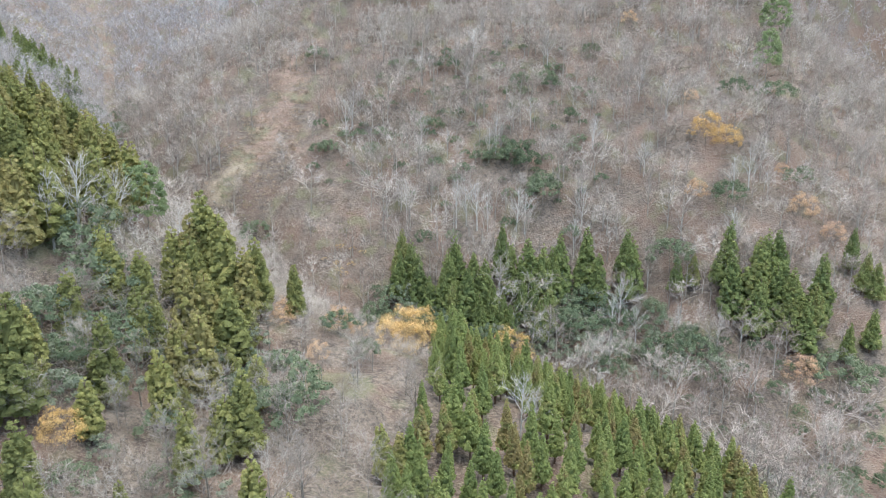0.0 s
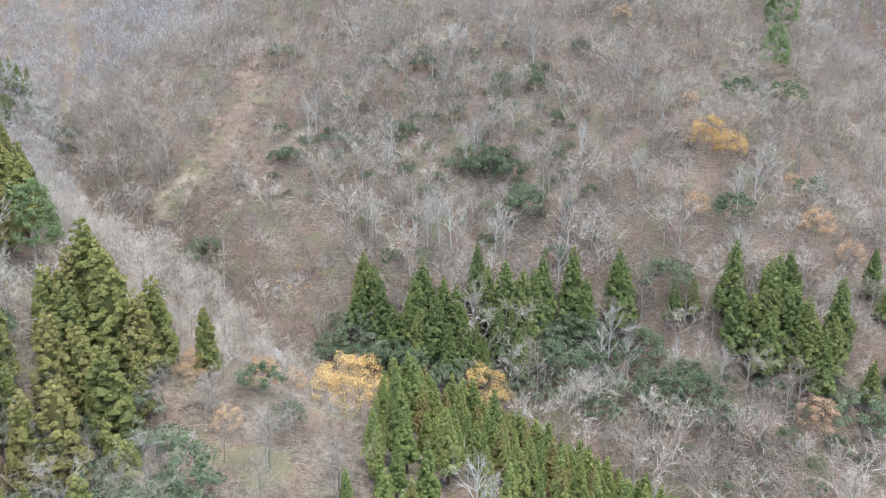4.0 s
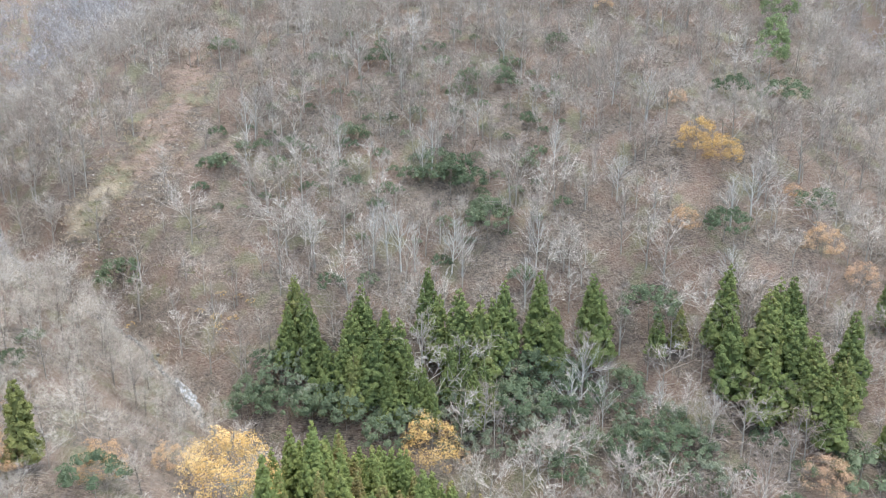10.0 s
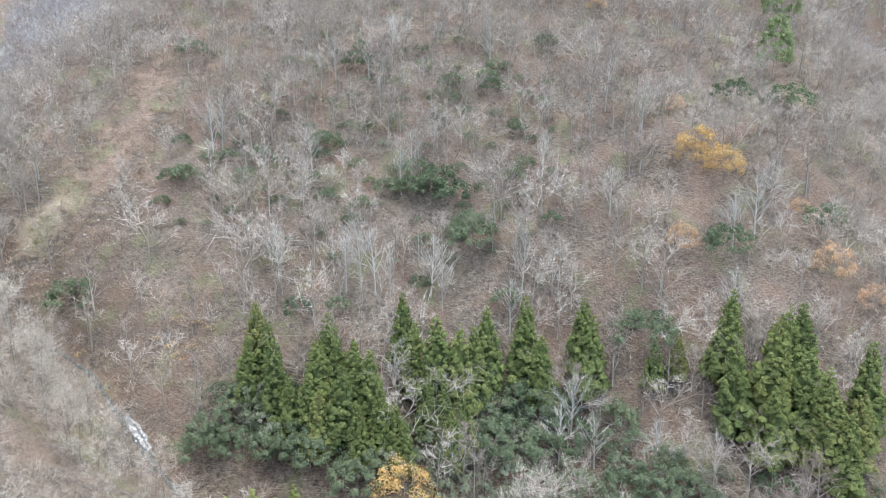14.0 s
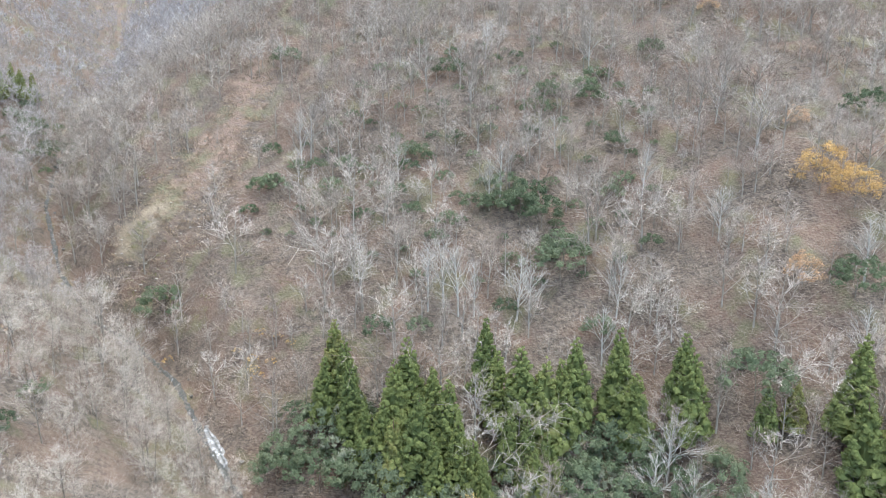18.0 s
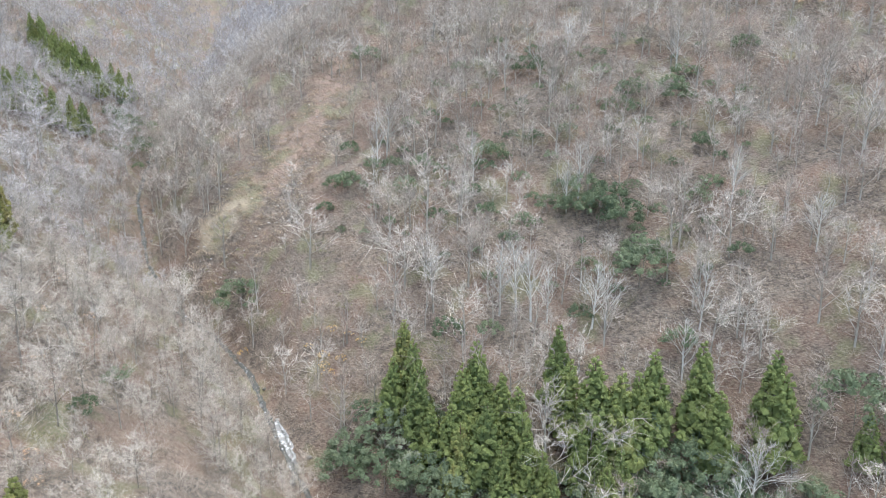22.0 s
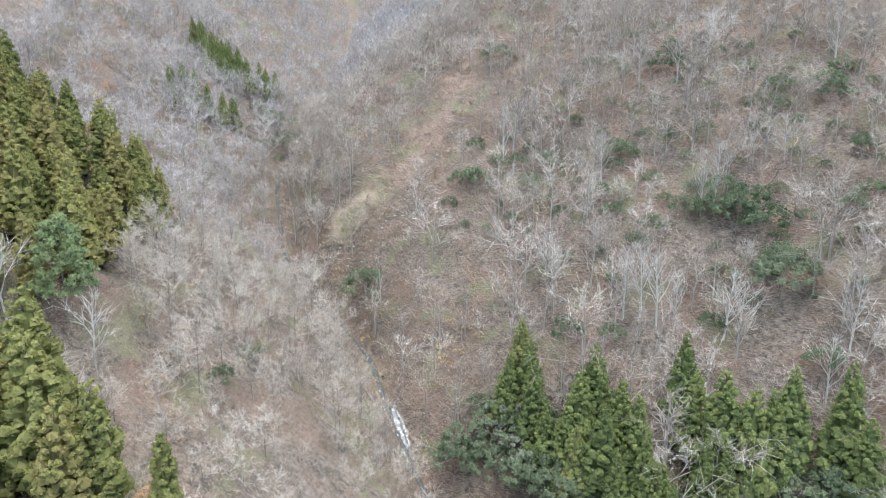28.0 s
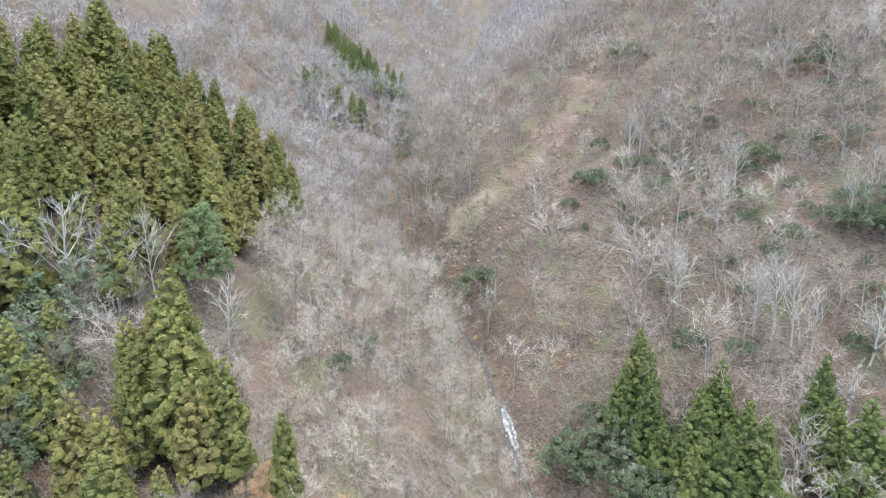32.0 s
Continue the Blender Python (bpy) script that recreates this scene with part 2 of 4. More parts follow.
def ground(x, y):
    x, y = np.asarray(x, float), np.asarray(y, float)
    d, bed = from_stream(x, y)
    far = np.abs(d)
    # far bank: one long slope, with hollows and low ribs that run down it
    hill = 63.0 + 0.07 * (x - 40) + 0.772 * (y - 248) + 10.0 * np.exp(-((x - 110) / 45) ** 2 - ((y - 265) / 40) ** 2)
    hill = hill - 13.0 * np.exp(-((x - 68) / 38) ** 2 - ((y - 218) / 24) ** 2)
    hill = hill - 0.7 * soft_high(x - 158, np.zeros_like(x), 30.0)
    hill = soft_high(hill, 72.0 + 0.85 * (x - 232) + 0.4 * (y - 330), 14.0)
    hill = soft_low(hill, 330.0 + 0.1 * (y - 600), 120.0)
    hill = hill + 3.0 * waves(x - 0.25 * y, 0.25 * y, 70.0, 4) * np.clip(far / 40, 0, 1)
    right = soft_high(hill, bed + 0.12 * far, 8.0)
    right = soft_low(right, bed + (1.5 - 0.7 * np.clip((y - 285) / 70, 0, 1)) * far, 6.0)
    # near bank: up from the stream to the spur
    bank = bed + 0.8 * far
    shelf = 60.0 + 0.12 * (y - 137) - 0.22 * (x + 45)
    steep = 66.0 + 0.85 * (-64 - x) + 0.1 * (y - 140)
    spur = soft_low(soft_high(shelf, steep, 14.0), 300.0, 100.0)
    left = soft_low(bank, spur, 14.0)
    left = left + 2.0 * waves(x, y, 60.0, 9) * np.clip(far / 30, 0, 1)
    z = np.where(d > 0, right, left)
    # the upper valley: ribs and side gullies that run down to the stream
    fold = np.abs(np.sin((0.86 * y - 0.5 * x + 14.0 * waves(x, y, 160.0, 5)) * math.pi / 92.0 + 0.9 * (d > 0)))
    z = z + (0.5 - fold) * 0.3 * np.clip(far - 12, 0, 130) * np.clip((y - 325) / 70, 0, 1) * np.where(d > 0, np.clip((far - 40) / 90, 0, 1), 1.0)
    z = z + 8.0 * waves(x, y, 95.0, 51) * np.clip((y - 370) / 120, 0, 1) * np.clip((far - 10) / 60, 0, 1)
    return z + (1.9 * waves(x, y, 33.0, 19) * np.clip(far / 25, 0, 1) + 1.0 * waves(x, y, 17.0, 12) * np.clip(far / 8, 0.15, 1) + 0.25 * waves(x, y, 6.0, 15) * np.clip(far / 8, 0.15, 1))


def sheet(name, verts, faces, mat, smooth=True):
    me = bpy.data.meshes.new(name)
    me.from_pydata(verts, [], faces)
    me.materials.append(mat)
    if smooth:
        me.polygons.foreach_set("use_smooth", np.ones(len(me.polygons), bool))
    return me


def tri_mesh(name, corners, *mats, second=None, tint=None):
    """A mesh from an array of triangles (n, 3, 3), or from points and faces; second: which of them take the second material."""
    if isinstance(corners, tuple):
        points, faces = corners
    else:
        points, faces = np.reshape(corners, (-1, 3)), np.arange(len(corners) * 3).reshape(-1, 3)
    n = len(faces)
    me = bpy.data.meshes.new(name)
    me.vertices.add(len(points))
    me.vertices.foreach_set("co", np.ascontiguousarray(points, np.float32).ravel())
    me.loops.add(n * 3)
    me.loops.foreach_set("vertex_index", np.ascontiguousarray(faces, np.int32).ravel())
    me.polygons.add(n)
    me.polygons.foreach_set("loop_start", np.arange(0, n * 3, 3, dtype=np.int32))
    if isinstance(corners, tuple):
        me.polygons.foreach_set("use_smooth", np.ones(n, bool))
    for mat in mats:
        me.materials.append(mat)
    if second is not None:
        me.polygons.foreach_set("material_index", np.asarray(second, np.int32))
    if tint is not None:
        me.attributes.new("tint", "FLOAT", "FACE").data.foreach_set("value", np.asarray(tint, np.float32))
    me.update()
    return me


def spaced(low, high, step, reach, growth=1.16):
    """Grid lines: even from low to high, then wider and wider out to the reach."""
    inner, wide, out = list(np.arange(low, high + 0.1, step)), step, []
    while sum(out) < reach:
        wide *= growth
        out.append(wide)
    grown = np.cumsum(out)
    return np.concatenate(((low - grown)[::-1], inner, high + grown))


def build_ground():
    gx, gy = spaced(-260, 220, 2.0, 2200), spaced(10, 460, 2.0, 2200)
    xx, yy = np.meshgrid(gx, gy)
    zz = ground(xx, yy)
    verts = np.stack((xx, yy, zz), -1).reshape(-1, 3)
    w = len(gx)
    k = np.arange(len(verts)).reshape(len(gy), w)
    faces = np.stack((k[:-1, :-1], k[:-1, 1:], k[1:, 1:], k[1:, :-1]), -1).reshape(-1, 4)
    ob = new("ground", sheet("ground", verts.tolist(), faces.tolist(), FLOOR))
    return tagged(ob, "steep valley ground with brown leaf litter and dry grass", "ground", kind="structure")


build_ground()


# ---- plants: each kind is grown from triangles ----
def tube(points, radii, sides=3):
    """Triangles of a tapering tube along points."""
    points, out, rings = np.asarray(points, float), [], []
    for i, p in enumerate(points):
        ahead = points[min(i + 1, len(points) - 1)] - points[max(i - 1, 0)]
        ahead = ahead / (np.linalg.norm(ahead) + 1e-9)
        a = np.cross(ahead, (0.31, 0.95, 0.1))
        a = a / (np.linalg.norm(a) + 1e-9)
        b = np.cross(ahead, a)
        turn = np.arange(sides) * 2 * math.pi / sides
        rings.append(p + radii[i] * (np.cos(turn)[:, None] * a + np.sin(turn)[:, None] * b))
    for r, s in zip(rings[:-1], rings[1:]):
        for j in range(sides):
            q = (j + 1) % sides
            out += [(r[j], r[q], s[q]), (r[j], s[q], s[j])]
    return np.array(out)


def blades(roots, ways, widths, rng):
    """One tapering blade a root: thin twigs."""
    side = np.cross(ways, rng.normal(size=ways.shape))
    side /= np.linalg.norm(side, axis=1, keepdims=True) + 1e-9
    w = np.reshape(widths, (-1, 1)) * side
    return np.stack((roots - w / 2, roots + w / 2, roots + ways), 1)


def limbs(rng, height, count, reach, rise, start=0.35, stem=1.0):
    """Trunk and limbs of a leafless tree: wood triangles, and the points and ways along the limbs where twigs grow."""
    bend = rng.normal(size=2) * 0.05 * height
    line = [np.array((bend[0] * s * s, bend[1] * s * s, height * s)) for s in (0, 0.3, 0.6, 0.85, 1.0)]
    thick = stem * (0.009 * height + 0.02)
    wood = [tube(line, (thick, thick * 0.8, thick * 0.5, thick * 0.25, 0.02), 4)]
    spots, ways = [], []
    for n in range(count):
        s = start + (0.95 - start) * (n + rng.uniform(0, 0.8)) / count
        root = np.array((bend[0] * s * s, bend[1] * s * s, height * s))
        turn = n * 2.4 + rng.uniform(-0.5, 0.5)
        long = reach * height * (1.15 - s) * rng.uniform(0.7, 1.25)
        up = rise * rng.uniform(0.6, 1.4)
        way = np.array((math.cos(turn), math.sin(turn), up))
        way /= np.linalg.norm(way)
        mid = root + way * long * 0.5 + rng.normal(size=3) * 0.06 * long
        tip = root + way * long + np.array((0, 0, 0.12 * long)) + rng.normal(size=3) * 0.08 * long
        w = thick * (0.55 - 0.3 * s)
        wood.append(tube((root, mid, tip), (w, w * 0.6, 0.015), 3))
        for f in np.linspace(0.3, 1.0, 6):
            spots.append(root + (mid - root) * min(1, f * 2) if f < 0.5 else mid + (tip - mid) * (f * 2 - 1))
            ways.append(way * long)
    spots.append(line[-1])
    ways.append(np.array((0, 0, 0.25 * height)))
    return np.concatenate(wood), np.array(spots), np.array(ways)


def twigs(rng, spots, ways, branches, fine, width, loose=1.0):
    """Side branches from the limbs, and fine twigs from those."""
    k = rng.integers(0, len(spots), branches)
    w = ways[k] * (0.55 - 0.2 * loose) + rng.normal(size=(branches, 3)) * (0.18 + 0.1 * loose) * np.linalg.norm(ways[k], axis=1, keepdims=True)
    w[:, 2] = np.abs(w[:, 2]) * 0.9 + 0.1
    side = blades(spots[k], w, rng.uniform(1.1, 1.8, branches) * width, rng)
    j = rng.integers(0, branches, fine)
    roots = spots[k][j] + w[j] * rng.uniform(0.2, 1.0, (fine, 1)) ** 0.7
    v = w[j] * (0.5 - 0.15 * loose) + rng.normal(size=(fine, 3)) * (0.22 + 0.13 * loose) * np.linalg.norm(w[j], axis=1, keepdims=True)
    v[:, 2] += 0.15 * np.abs(v[:, 2])
    return np.concatenate((side, blades(roots, v, rng.uniform(0.6, 1.1, fine) * width, rng)))


def bare_kind(seed, height, count=8, reach=0.42, rise=0.9, start=0.35, branches=55, fine=310, width=0.085, stem=1.0, loose=1.0):
    rng = np.random.default_rng(seed)
    wood, spots, ways = limbs(rng, height, count, reach, rise, start, stem)
    return wood, twigs(rng, spots, ways, branches, fine, width, loose)


def puff(centre, radius, count, leaf, rng, outward):
    """Leaf sprays round a soft clump, laid along its skin so that it reads as a rounded tuft."""
    v = rng.normal(size=(count, 3)) + np.asarray(outward) * 0.9
    v /= np.linalg.norm(v, axis=1, keepdims=True)
    p = centre + v * radius * rng.uniform(0.7, 1.15, (count, 1)) * (1, 1, 0.8)
    a = np.cross(v, rng.normal(size=(count, 3)))
    a /= np.linalg.norm(a, axis=1, keepdims=True) + 1e-9
    b = np.cross(v, a)
    s = leaf * rng.uniform(0.7, 1.3, (count, 1))
    lift = v * s * rng.uniform(-0.5, 0.5, (count, 1))
    return np.concatenate((np.stack((p - a * s, p + b * s * 0.8 + lift, p + a * s), 1), np.stack((p - a * s, p + a * s, p - b * s * 0.8 - lift), 1)))


def boughs(centres, sizes, outs, rng, each, leaf):
    """Bough ends: small scale-like sprays lying over rounded clumps, their tips outward and up."""
    c, o, size = np.repeat(centres, each, 0), np.repeat(outs, each, 0), np.repeat(sizes, each)[:, None]
    v = rng.normal(size=c.shape) * 0.65 + o * 0.9 + (0, 0, 0.4)
    v /= np.linalg.norm(v, axis=1, keepdims=True)
    p = c + v * size * rng.uniform(0.8, 1.05, (len(c), 1)) * (1, 1, 0.8)
    way = np.cross(v, rng.normal(size=c.shape)) * 0.8 + o * 0.2 + v * rng.uniform(0.05, 0.4, (len(c), 1)) + (0, 0, 0.35)
    way *= leaf * rng.uniform(0.7, 1.35, (len(c), 1)) / (np.linalg.norm(way, axis=1, keepdims=True) + 1e-9)
    side = np.cross(way, v + rng.normal(size=c.shape) * 0.12)
    side *= 0.5 * np.linalg.norm(way, axis=1, keepdims=True) / (np.linalg.norm(side, axis=1, keepdims=True) + 1e-9)
    return np.stack((p - way * 0.5 - side, p - way * 0.5 + side, p + way * 0.8), 1)


def domes(centres, sizes, outs, rng, high=0.8):
    """Lumpy clumps of foliage, five faces round, open below, that bulge outward."""
    n, turn = len(centres), np.arange(5) * 6.2832 / 5
    size = np.asarray(sizes)[:, None, None]
    rings = []
    for level, wide in ((0.55, 0.66), (-0.25, 1.0)):
        k, spin = wide * rng.uniform(0.75, 1.15, (n, 5)), rng.uniform(0, 1.2, (n, 1))
        ring = np.stack((np.cos(turn + spin) * k, np.sin(turn + spin) * k, level * high + rng.uniform(-0.16, 0.16, (n, 5))), -1)
        rings.append(centres[:, None] + ring * size)
    top = centres + np.array((0, 0, high)) * size[:, 0] + outs * size[:, 0] * 0.25
    out = []
    for j in range(5):
        q = (j + 1) % 5
        out += [np.stack((top, rings[0][:, j], rings[0][:, q]), 1), np.stack((rings[0][:, j], rings[1][:, j], rings[1][:, q]), 1),
                np.stack((rings[0][:, j], rings[1][:, q], rings[0][:, q]), 1)]
    return np.concatenate(out)


def tufts(centres, sizes, outs, rng, each, leaf, core=0.92):
    """Foliage clumps with fine sprays standing out of them."""
    return np.concatenate((domes(centres, np.asarray(sizes) * core, outs, rng), boughs(centres, sizes, outs, rng, each, leaf)))


def cedar_kind(seed, height, spread=0.16, count=105, power=0.75, base=0.12, each=22, leaf=0.3, ragged=1.0, clump=1.0):
    """A conifer: straight trunk, and rounded boughs in loose tiers over an uneven cone, with dark gaps between them and an inner mass."""
    rng = np.random.default_rng(seed)
    trunk = tube([(0, 0, s * height) for s in (0, 0.4, 0.8, 0.97)], (0.018 * height, 0.013 * height, 0.006 * height, 0.01), 5)
    shift = rng.uniform(0, 6.28, 4)

    def reach(s, turn):
        full = spread * height * np.clip((s - base + 0.05) * 7, 0, 1) * (1 - s) ** power * 1.2 + 0.1
        return full, full * (0.86 + ragged * (0.11 * np.sin(turn * 3 + s * 21 + shift[0]) + 0.1 * np.sin(turn * 2 - s * 13 + shift[1])))

    s = base + (1 - base) * (1 - (1 - (np.arange(count) + rng.uniform(0, 1, count)) / count) ** 0.62)
    turn = np.arange(count) * 2.39996 + rng.normal(size=count) * 0.35
    full, r = reach(s, turn)
    size = (0.34 + 0.25 * full) * clump * rng.uniform(0.7, 1.25, count)
    r = np.maximum(r * (1 + ragged * rng.uniform(-0.2, 0.1, count)) - 0.3 * size, 0)
    out = np.stack((np.cos(turn), np.sin(turn), np.full(count, 0.2)), 1)
    at = np.stack((np.cos(turn) * r, np.sin(turn) * r, s * height * 0.975 - 0.2 * r), 1)
    crown = tufts(at, size, out, rng, each, leaf)
    around, core, rings = np.arange(7) * 6.2832 / 7, [], []
    for z in np.linspace(base, 0.84, 8):
        k = reach(np.full(7, z), around)[1] * 0.5 * rng.uniform(0.75, 1.15, 7)
        rings.append(np.stack((k * np.cos(around), k * np.sin(around), z * height + rng.normal(size=7) * 0.2), 1))
    for lower, upper in zip(rings[:-1], rings[1:]):
        for j in range(7):
            q = (j + 1) % 7
            core += [(lower[j], lower[q], upper[q]), (lower[j], upper[q], upper[j])]
    return trunk, np.concatenate((crown, np.array(core)))


def crown_kind(seed, height, wide, clumps, each, leaf, base=0.35, flat=0.8, twiggy=0, solid=True):
    """A rounded leafy tree: limbs, and many small leaf clumps gathered at their ends, with gaps."""
    rng = np.random.default_rng(seed)
    wood, spots, ways = limbs(rng, height * 0.8, 8, wide / height * 0.9, 0.8, base * 0.8)
    v = rng.normal(size=(clumps, 3))
    v /= np.linalg.norm(v, axis=1, keepdims=True)
    v[:, 2] = np.abs(v[:, 2]) * 1.2 - 0.35
    c = np.array((0, 0, height * (base + (1 - base) * 0.42))) + v * np.array((wide, wide, height * (1 - base) * 0.55 * flat)) * rng.uniform(0.55, 1.0, (clumps, 1)) ** 0.5
    r = wide * rng.uniform(0.16, 0.34, clumps)
    if solid:
        crown = tufts(c, r, v + (0, 0, 0.4), rng, each, leaf, 0.5)
    else:
        crown = np.concatenate([puff(c[n], r[n], each, leaf, rng, v[n] + (0, 0, 0.4)) for n in range(clumps)])
    if twiggy:
        wood = np.concatenate((wood, twigs(rng, spots, ways, 30, twiggy, 0.07)))
    return wood, crown


def plant(name, pieces, label, category, group):
    """A plant as one thing with its parts; pieces: (part name, triangles, material, label)."""
    root = tagged(new(name), label, category, group)
    for part_name, tris, mat, part_label in pieces:
        ob = new(part_name, tri_mesh(part_name, tris, mat))
        ob.parent = root
        if part_label:
            ob["label"] = part_label
    return root


def set_out(kinds, spots, rng, low=0.9, high=1.12, sink=0.25):
    """Copies of the kinds at spots (x, y, height): each turned, leaned a little and sized."""
    for n, (x, y, tall) in enumerate(spots):
        root, own = kinds[n % len(kinds)]
        s = tall / own * rng.uniform(low, high)
        m = Matrix.Translation((x, y, float(ground(x, y)) - sink)) @ Euler((rng.normal() * 0.03, rng.normal() * 0.03, rng.uniform(0, 6.28))).to_matrix().to_4x4() @ Matrix.Diagonal((s * rng.uniform(0.9, 1.1), s * rng.uniform(0.9, 1.1), s, 1))
        copy_thing(root, m)


def done(kinds):
    """Takes away the patterns from which copies were made."""
    for root, _ in kinds:
        for o in (*root.children_recursive, root):
            bpy.data.objects.remove(o)


def inside(px, py, poly):
    hit = np.zeros(np.shape(px), bool)
    for (ax, ay), (bx, by) in zip(poly, poly[1:] + poly[:1]):
        cross = (ay > py) != (by > py)
        hit ^= cross & (px < (bx - ax) * (py - ay) / (by - ay + 1e-9) + ax)
    return hit


def filled(poly, gap, rng, tries=4000):
    """Random spots in a polygon, at least gap apart."""
    p = np.array(poly)
    got = []
    for _ in range(tries):
        q = rng.uniform(p.min(0), p.max(0))
        if inside(q[0], q[1], poly) and all((q[0] - g[0]) ** 2 + (q[1] - g[1]) ** 2 > gap * gap for g in got):
            got.append((float(q[0]), float(q[1])))
    return got


def scattered(kinds, spots, sizes, rng, wood=None, downhill=False):
    """Many plants joined: triangles, a chance value for each plant, and which are wood. Spots (x, y), one of the kinds each, turned at random or to lean downhill."""
    spots = np.asarray(spots)
    fall_x = ground(spots[:, 0] - 2, spots[:, 1]) - ground(spots[:, 0] + 2, spots[:, 1])
    fall_y = ground(spots[:, 0], spots[:, 1] - 2) - ground(spots[:, 0], spots[:, 1] + 2)
    zs, out, tints, woody = ground(spots[:, 0], spots[:, 1]) - 0.2, [], [], []
    pick = rng.integers(0, len(kinds), len(spots))
    for k, tris in enumerate(kinds):
        at = np.where(pick == k)[0]
        turn = np.arctan2(fall_y[at], fall_x[at]) + rng.normal(size=len(at)) * 0.5 if downhill else rng.uniform(0, 6.28, len(at))
        c, s, size = np.cos(turn), np.sin(turn), np.asarray(sizes)[at]
        v = tris[None] * size[:, None, None, None]
        x = v[..., 0] * c[:, None, None] - v[..., 1] * s[:, None, None] + spots[at, 0][:, None, None]
        y = v[..., 0] * s[:, None, None] + v[..., 1] * c[:, None, None] + spots[at, 1][:, None, None]
        z = v[..., 2] + zs[at][:, None, None]
        out.append(np.stack((x, y, z), -1).reshape(-1, 3, 3))
        tints.append(np.repeat(rng.uniform(size=len(at)), len(tris)))
        woody.append(np.tile(np.arange(len(tris)) < (wood[k] if wood else 0), len(at)))
    return np.concatenate(out), np.concatenate(tints), np.concatenate(woody)


# ---- conifers ----
rng = np.random.default_rng(21)
CEDARS, SLIM_CEDARS, HILL_CEDARS = [], [], []
for n in range(6):
    trunk, crown = cedar_kind(40 + n, 20.0, (0.155, 0.17, 0.15, 0.18, 0.165, 0.16)[n], count=200, each=14, clump=0.9, power=(0.52, 0.45, 0.56, 0.48, 0.42, 0.5)[n], leaf=0.3)
    CEDARS.append((plant("cedar_tree", (("trunk", trunk, CEDAR_BARK, ""), ("crown", crown, CEDAR_LEAF, "")),
                         "tall green conical cedar on the wooded slope", "tree", "cedars on the slopes"), 20.0))
for n in range(4):
    trunk, crown = cedar_kind(30 + n, 22.0, (0.19, 0.21, 0.18, 0.2)[n], count=210, each=13, clump=0.86, power=(0.76, 0.7, 0.82, 0.74)[n], leaf=0.34)
    HILL_CEDARS.append((plant("cedar_tree", (("trunk", trunk, CEDAR_BARK, ""), ("crown", crown, HILL_LEAF, "")),
                              "tall deep green cedar at the foot of the hillside", "tree", "cedars at the hill foot"), 22.0))
for n in range(4):
    trunk, crown = cedar_kind(50 + n, 16.0, (0.17, 0.18, 0.16, 0.175)[n], 150, power=(0.9, 0.85, 0.95, 0.88)[n], base=0.2, each=13, leaf=0.25, ragged=0.7, clump=0.84)
    SLIM_CEDARS.append((plant("planted_cedar", (("trunk", trunk, CEDAR_BARK, ""), ("crown", crown, PLANTED_LEAF, "")),
                              "slim bright green cedar in a planted stand", "tree", "planted cedars"), 16.0))
SPUR_WOOD = [(-118, 130), (-128, 165), (-148, 200), (-120, 205), (-112, 212), (-103, 205), (-78, 163), (-74, 150), (-74, 137), (-80, 122)]
PLANTATION = [(-2, 140), (1, 180), (10, 185), (24, 179), (38, 172), (52, 164), (57, 140), (57, 118), (61, 104), (66, 90), (56, 78), (15, 76), (-10, 84), (-4, 108)]
LOWER_SPUR = (
    (-51, 137, 24), (-54, 134, 21), (-48, 134, 20), (-46, 132, 21), (-52, 130, 19), (-57, 132, 17), (-40, 135, 21), (-42, 131, 16),
    (-33, 138, 14), (-69, 127, 15), (-56, 112, 15), (-53, 114, 13), (-50, 120, 19), (-47, 122, 16), (-50, 128, 15), (-41, 119, 17),
    (-44, 110, 18), (-48, 108, 16), (-55, 97, 16), (-45, 96, 14), (-31, 92, 16), (-34, 90, 12), (-10, 96, 10), (-7, 96, 10))
LOWER_SPUR_MORE = (
    (-53, 72, 19), (-46, 63, 19), (-60, 84, 19), (-35, 67, 14), (-33, 69, 13), (-25, 74, 15), (-20, 74, 13), (-27, 65, 14), (-44, 59, 17),
    (-35, 60, 15), (-65, 107, 16), (-64, 120, 17))
HILL_FOOT = (
    (-15, 224, 21), (-11, 220, 21), (-8, 214, 21), (-16, 217, 18), (5, 217, 24), (2, 213, 24), (11, 212, 24), (14, 211, 23), (17, 208, 20),
    (20, 206, 19), (12, 203, 17), (22, 204, 17), (7, 207, 21), (3, 206, 18), (21, 225, 22), (24, 221, 21), (30, 218, 26), (34, 217, 26),
    (39, 219, 24), (42, 223, 24), (31, 211, 20), (36, 211, 18), (52, 225, 27), (55, 221, 23), (66, 227, 26), (67, 223, 24), (-4, 210, 17), (0, 209, 19), (27, 212, 18), (33, 207, 16), (9, 214, 23))
HILL_FOOT_MORE = (
    (82, 219, 14), (88, 220, 14), (97, 215, 27), (97, 206, 26), (103, 206, 28), (108, 210, 28), (115, 213, 24), (112, 200, 25), (113, 197, 23),
    (120, 198, 24), (124, 203, 24), (110, 203, 24), (115, 194, 22), (103, 200, 22), (143, 220, 16), (143, 212, 16), (105, 209, 16),
    (147, 210, 16), (128, 192, 16), (138, 196, 16))
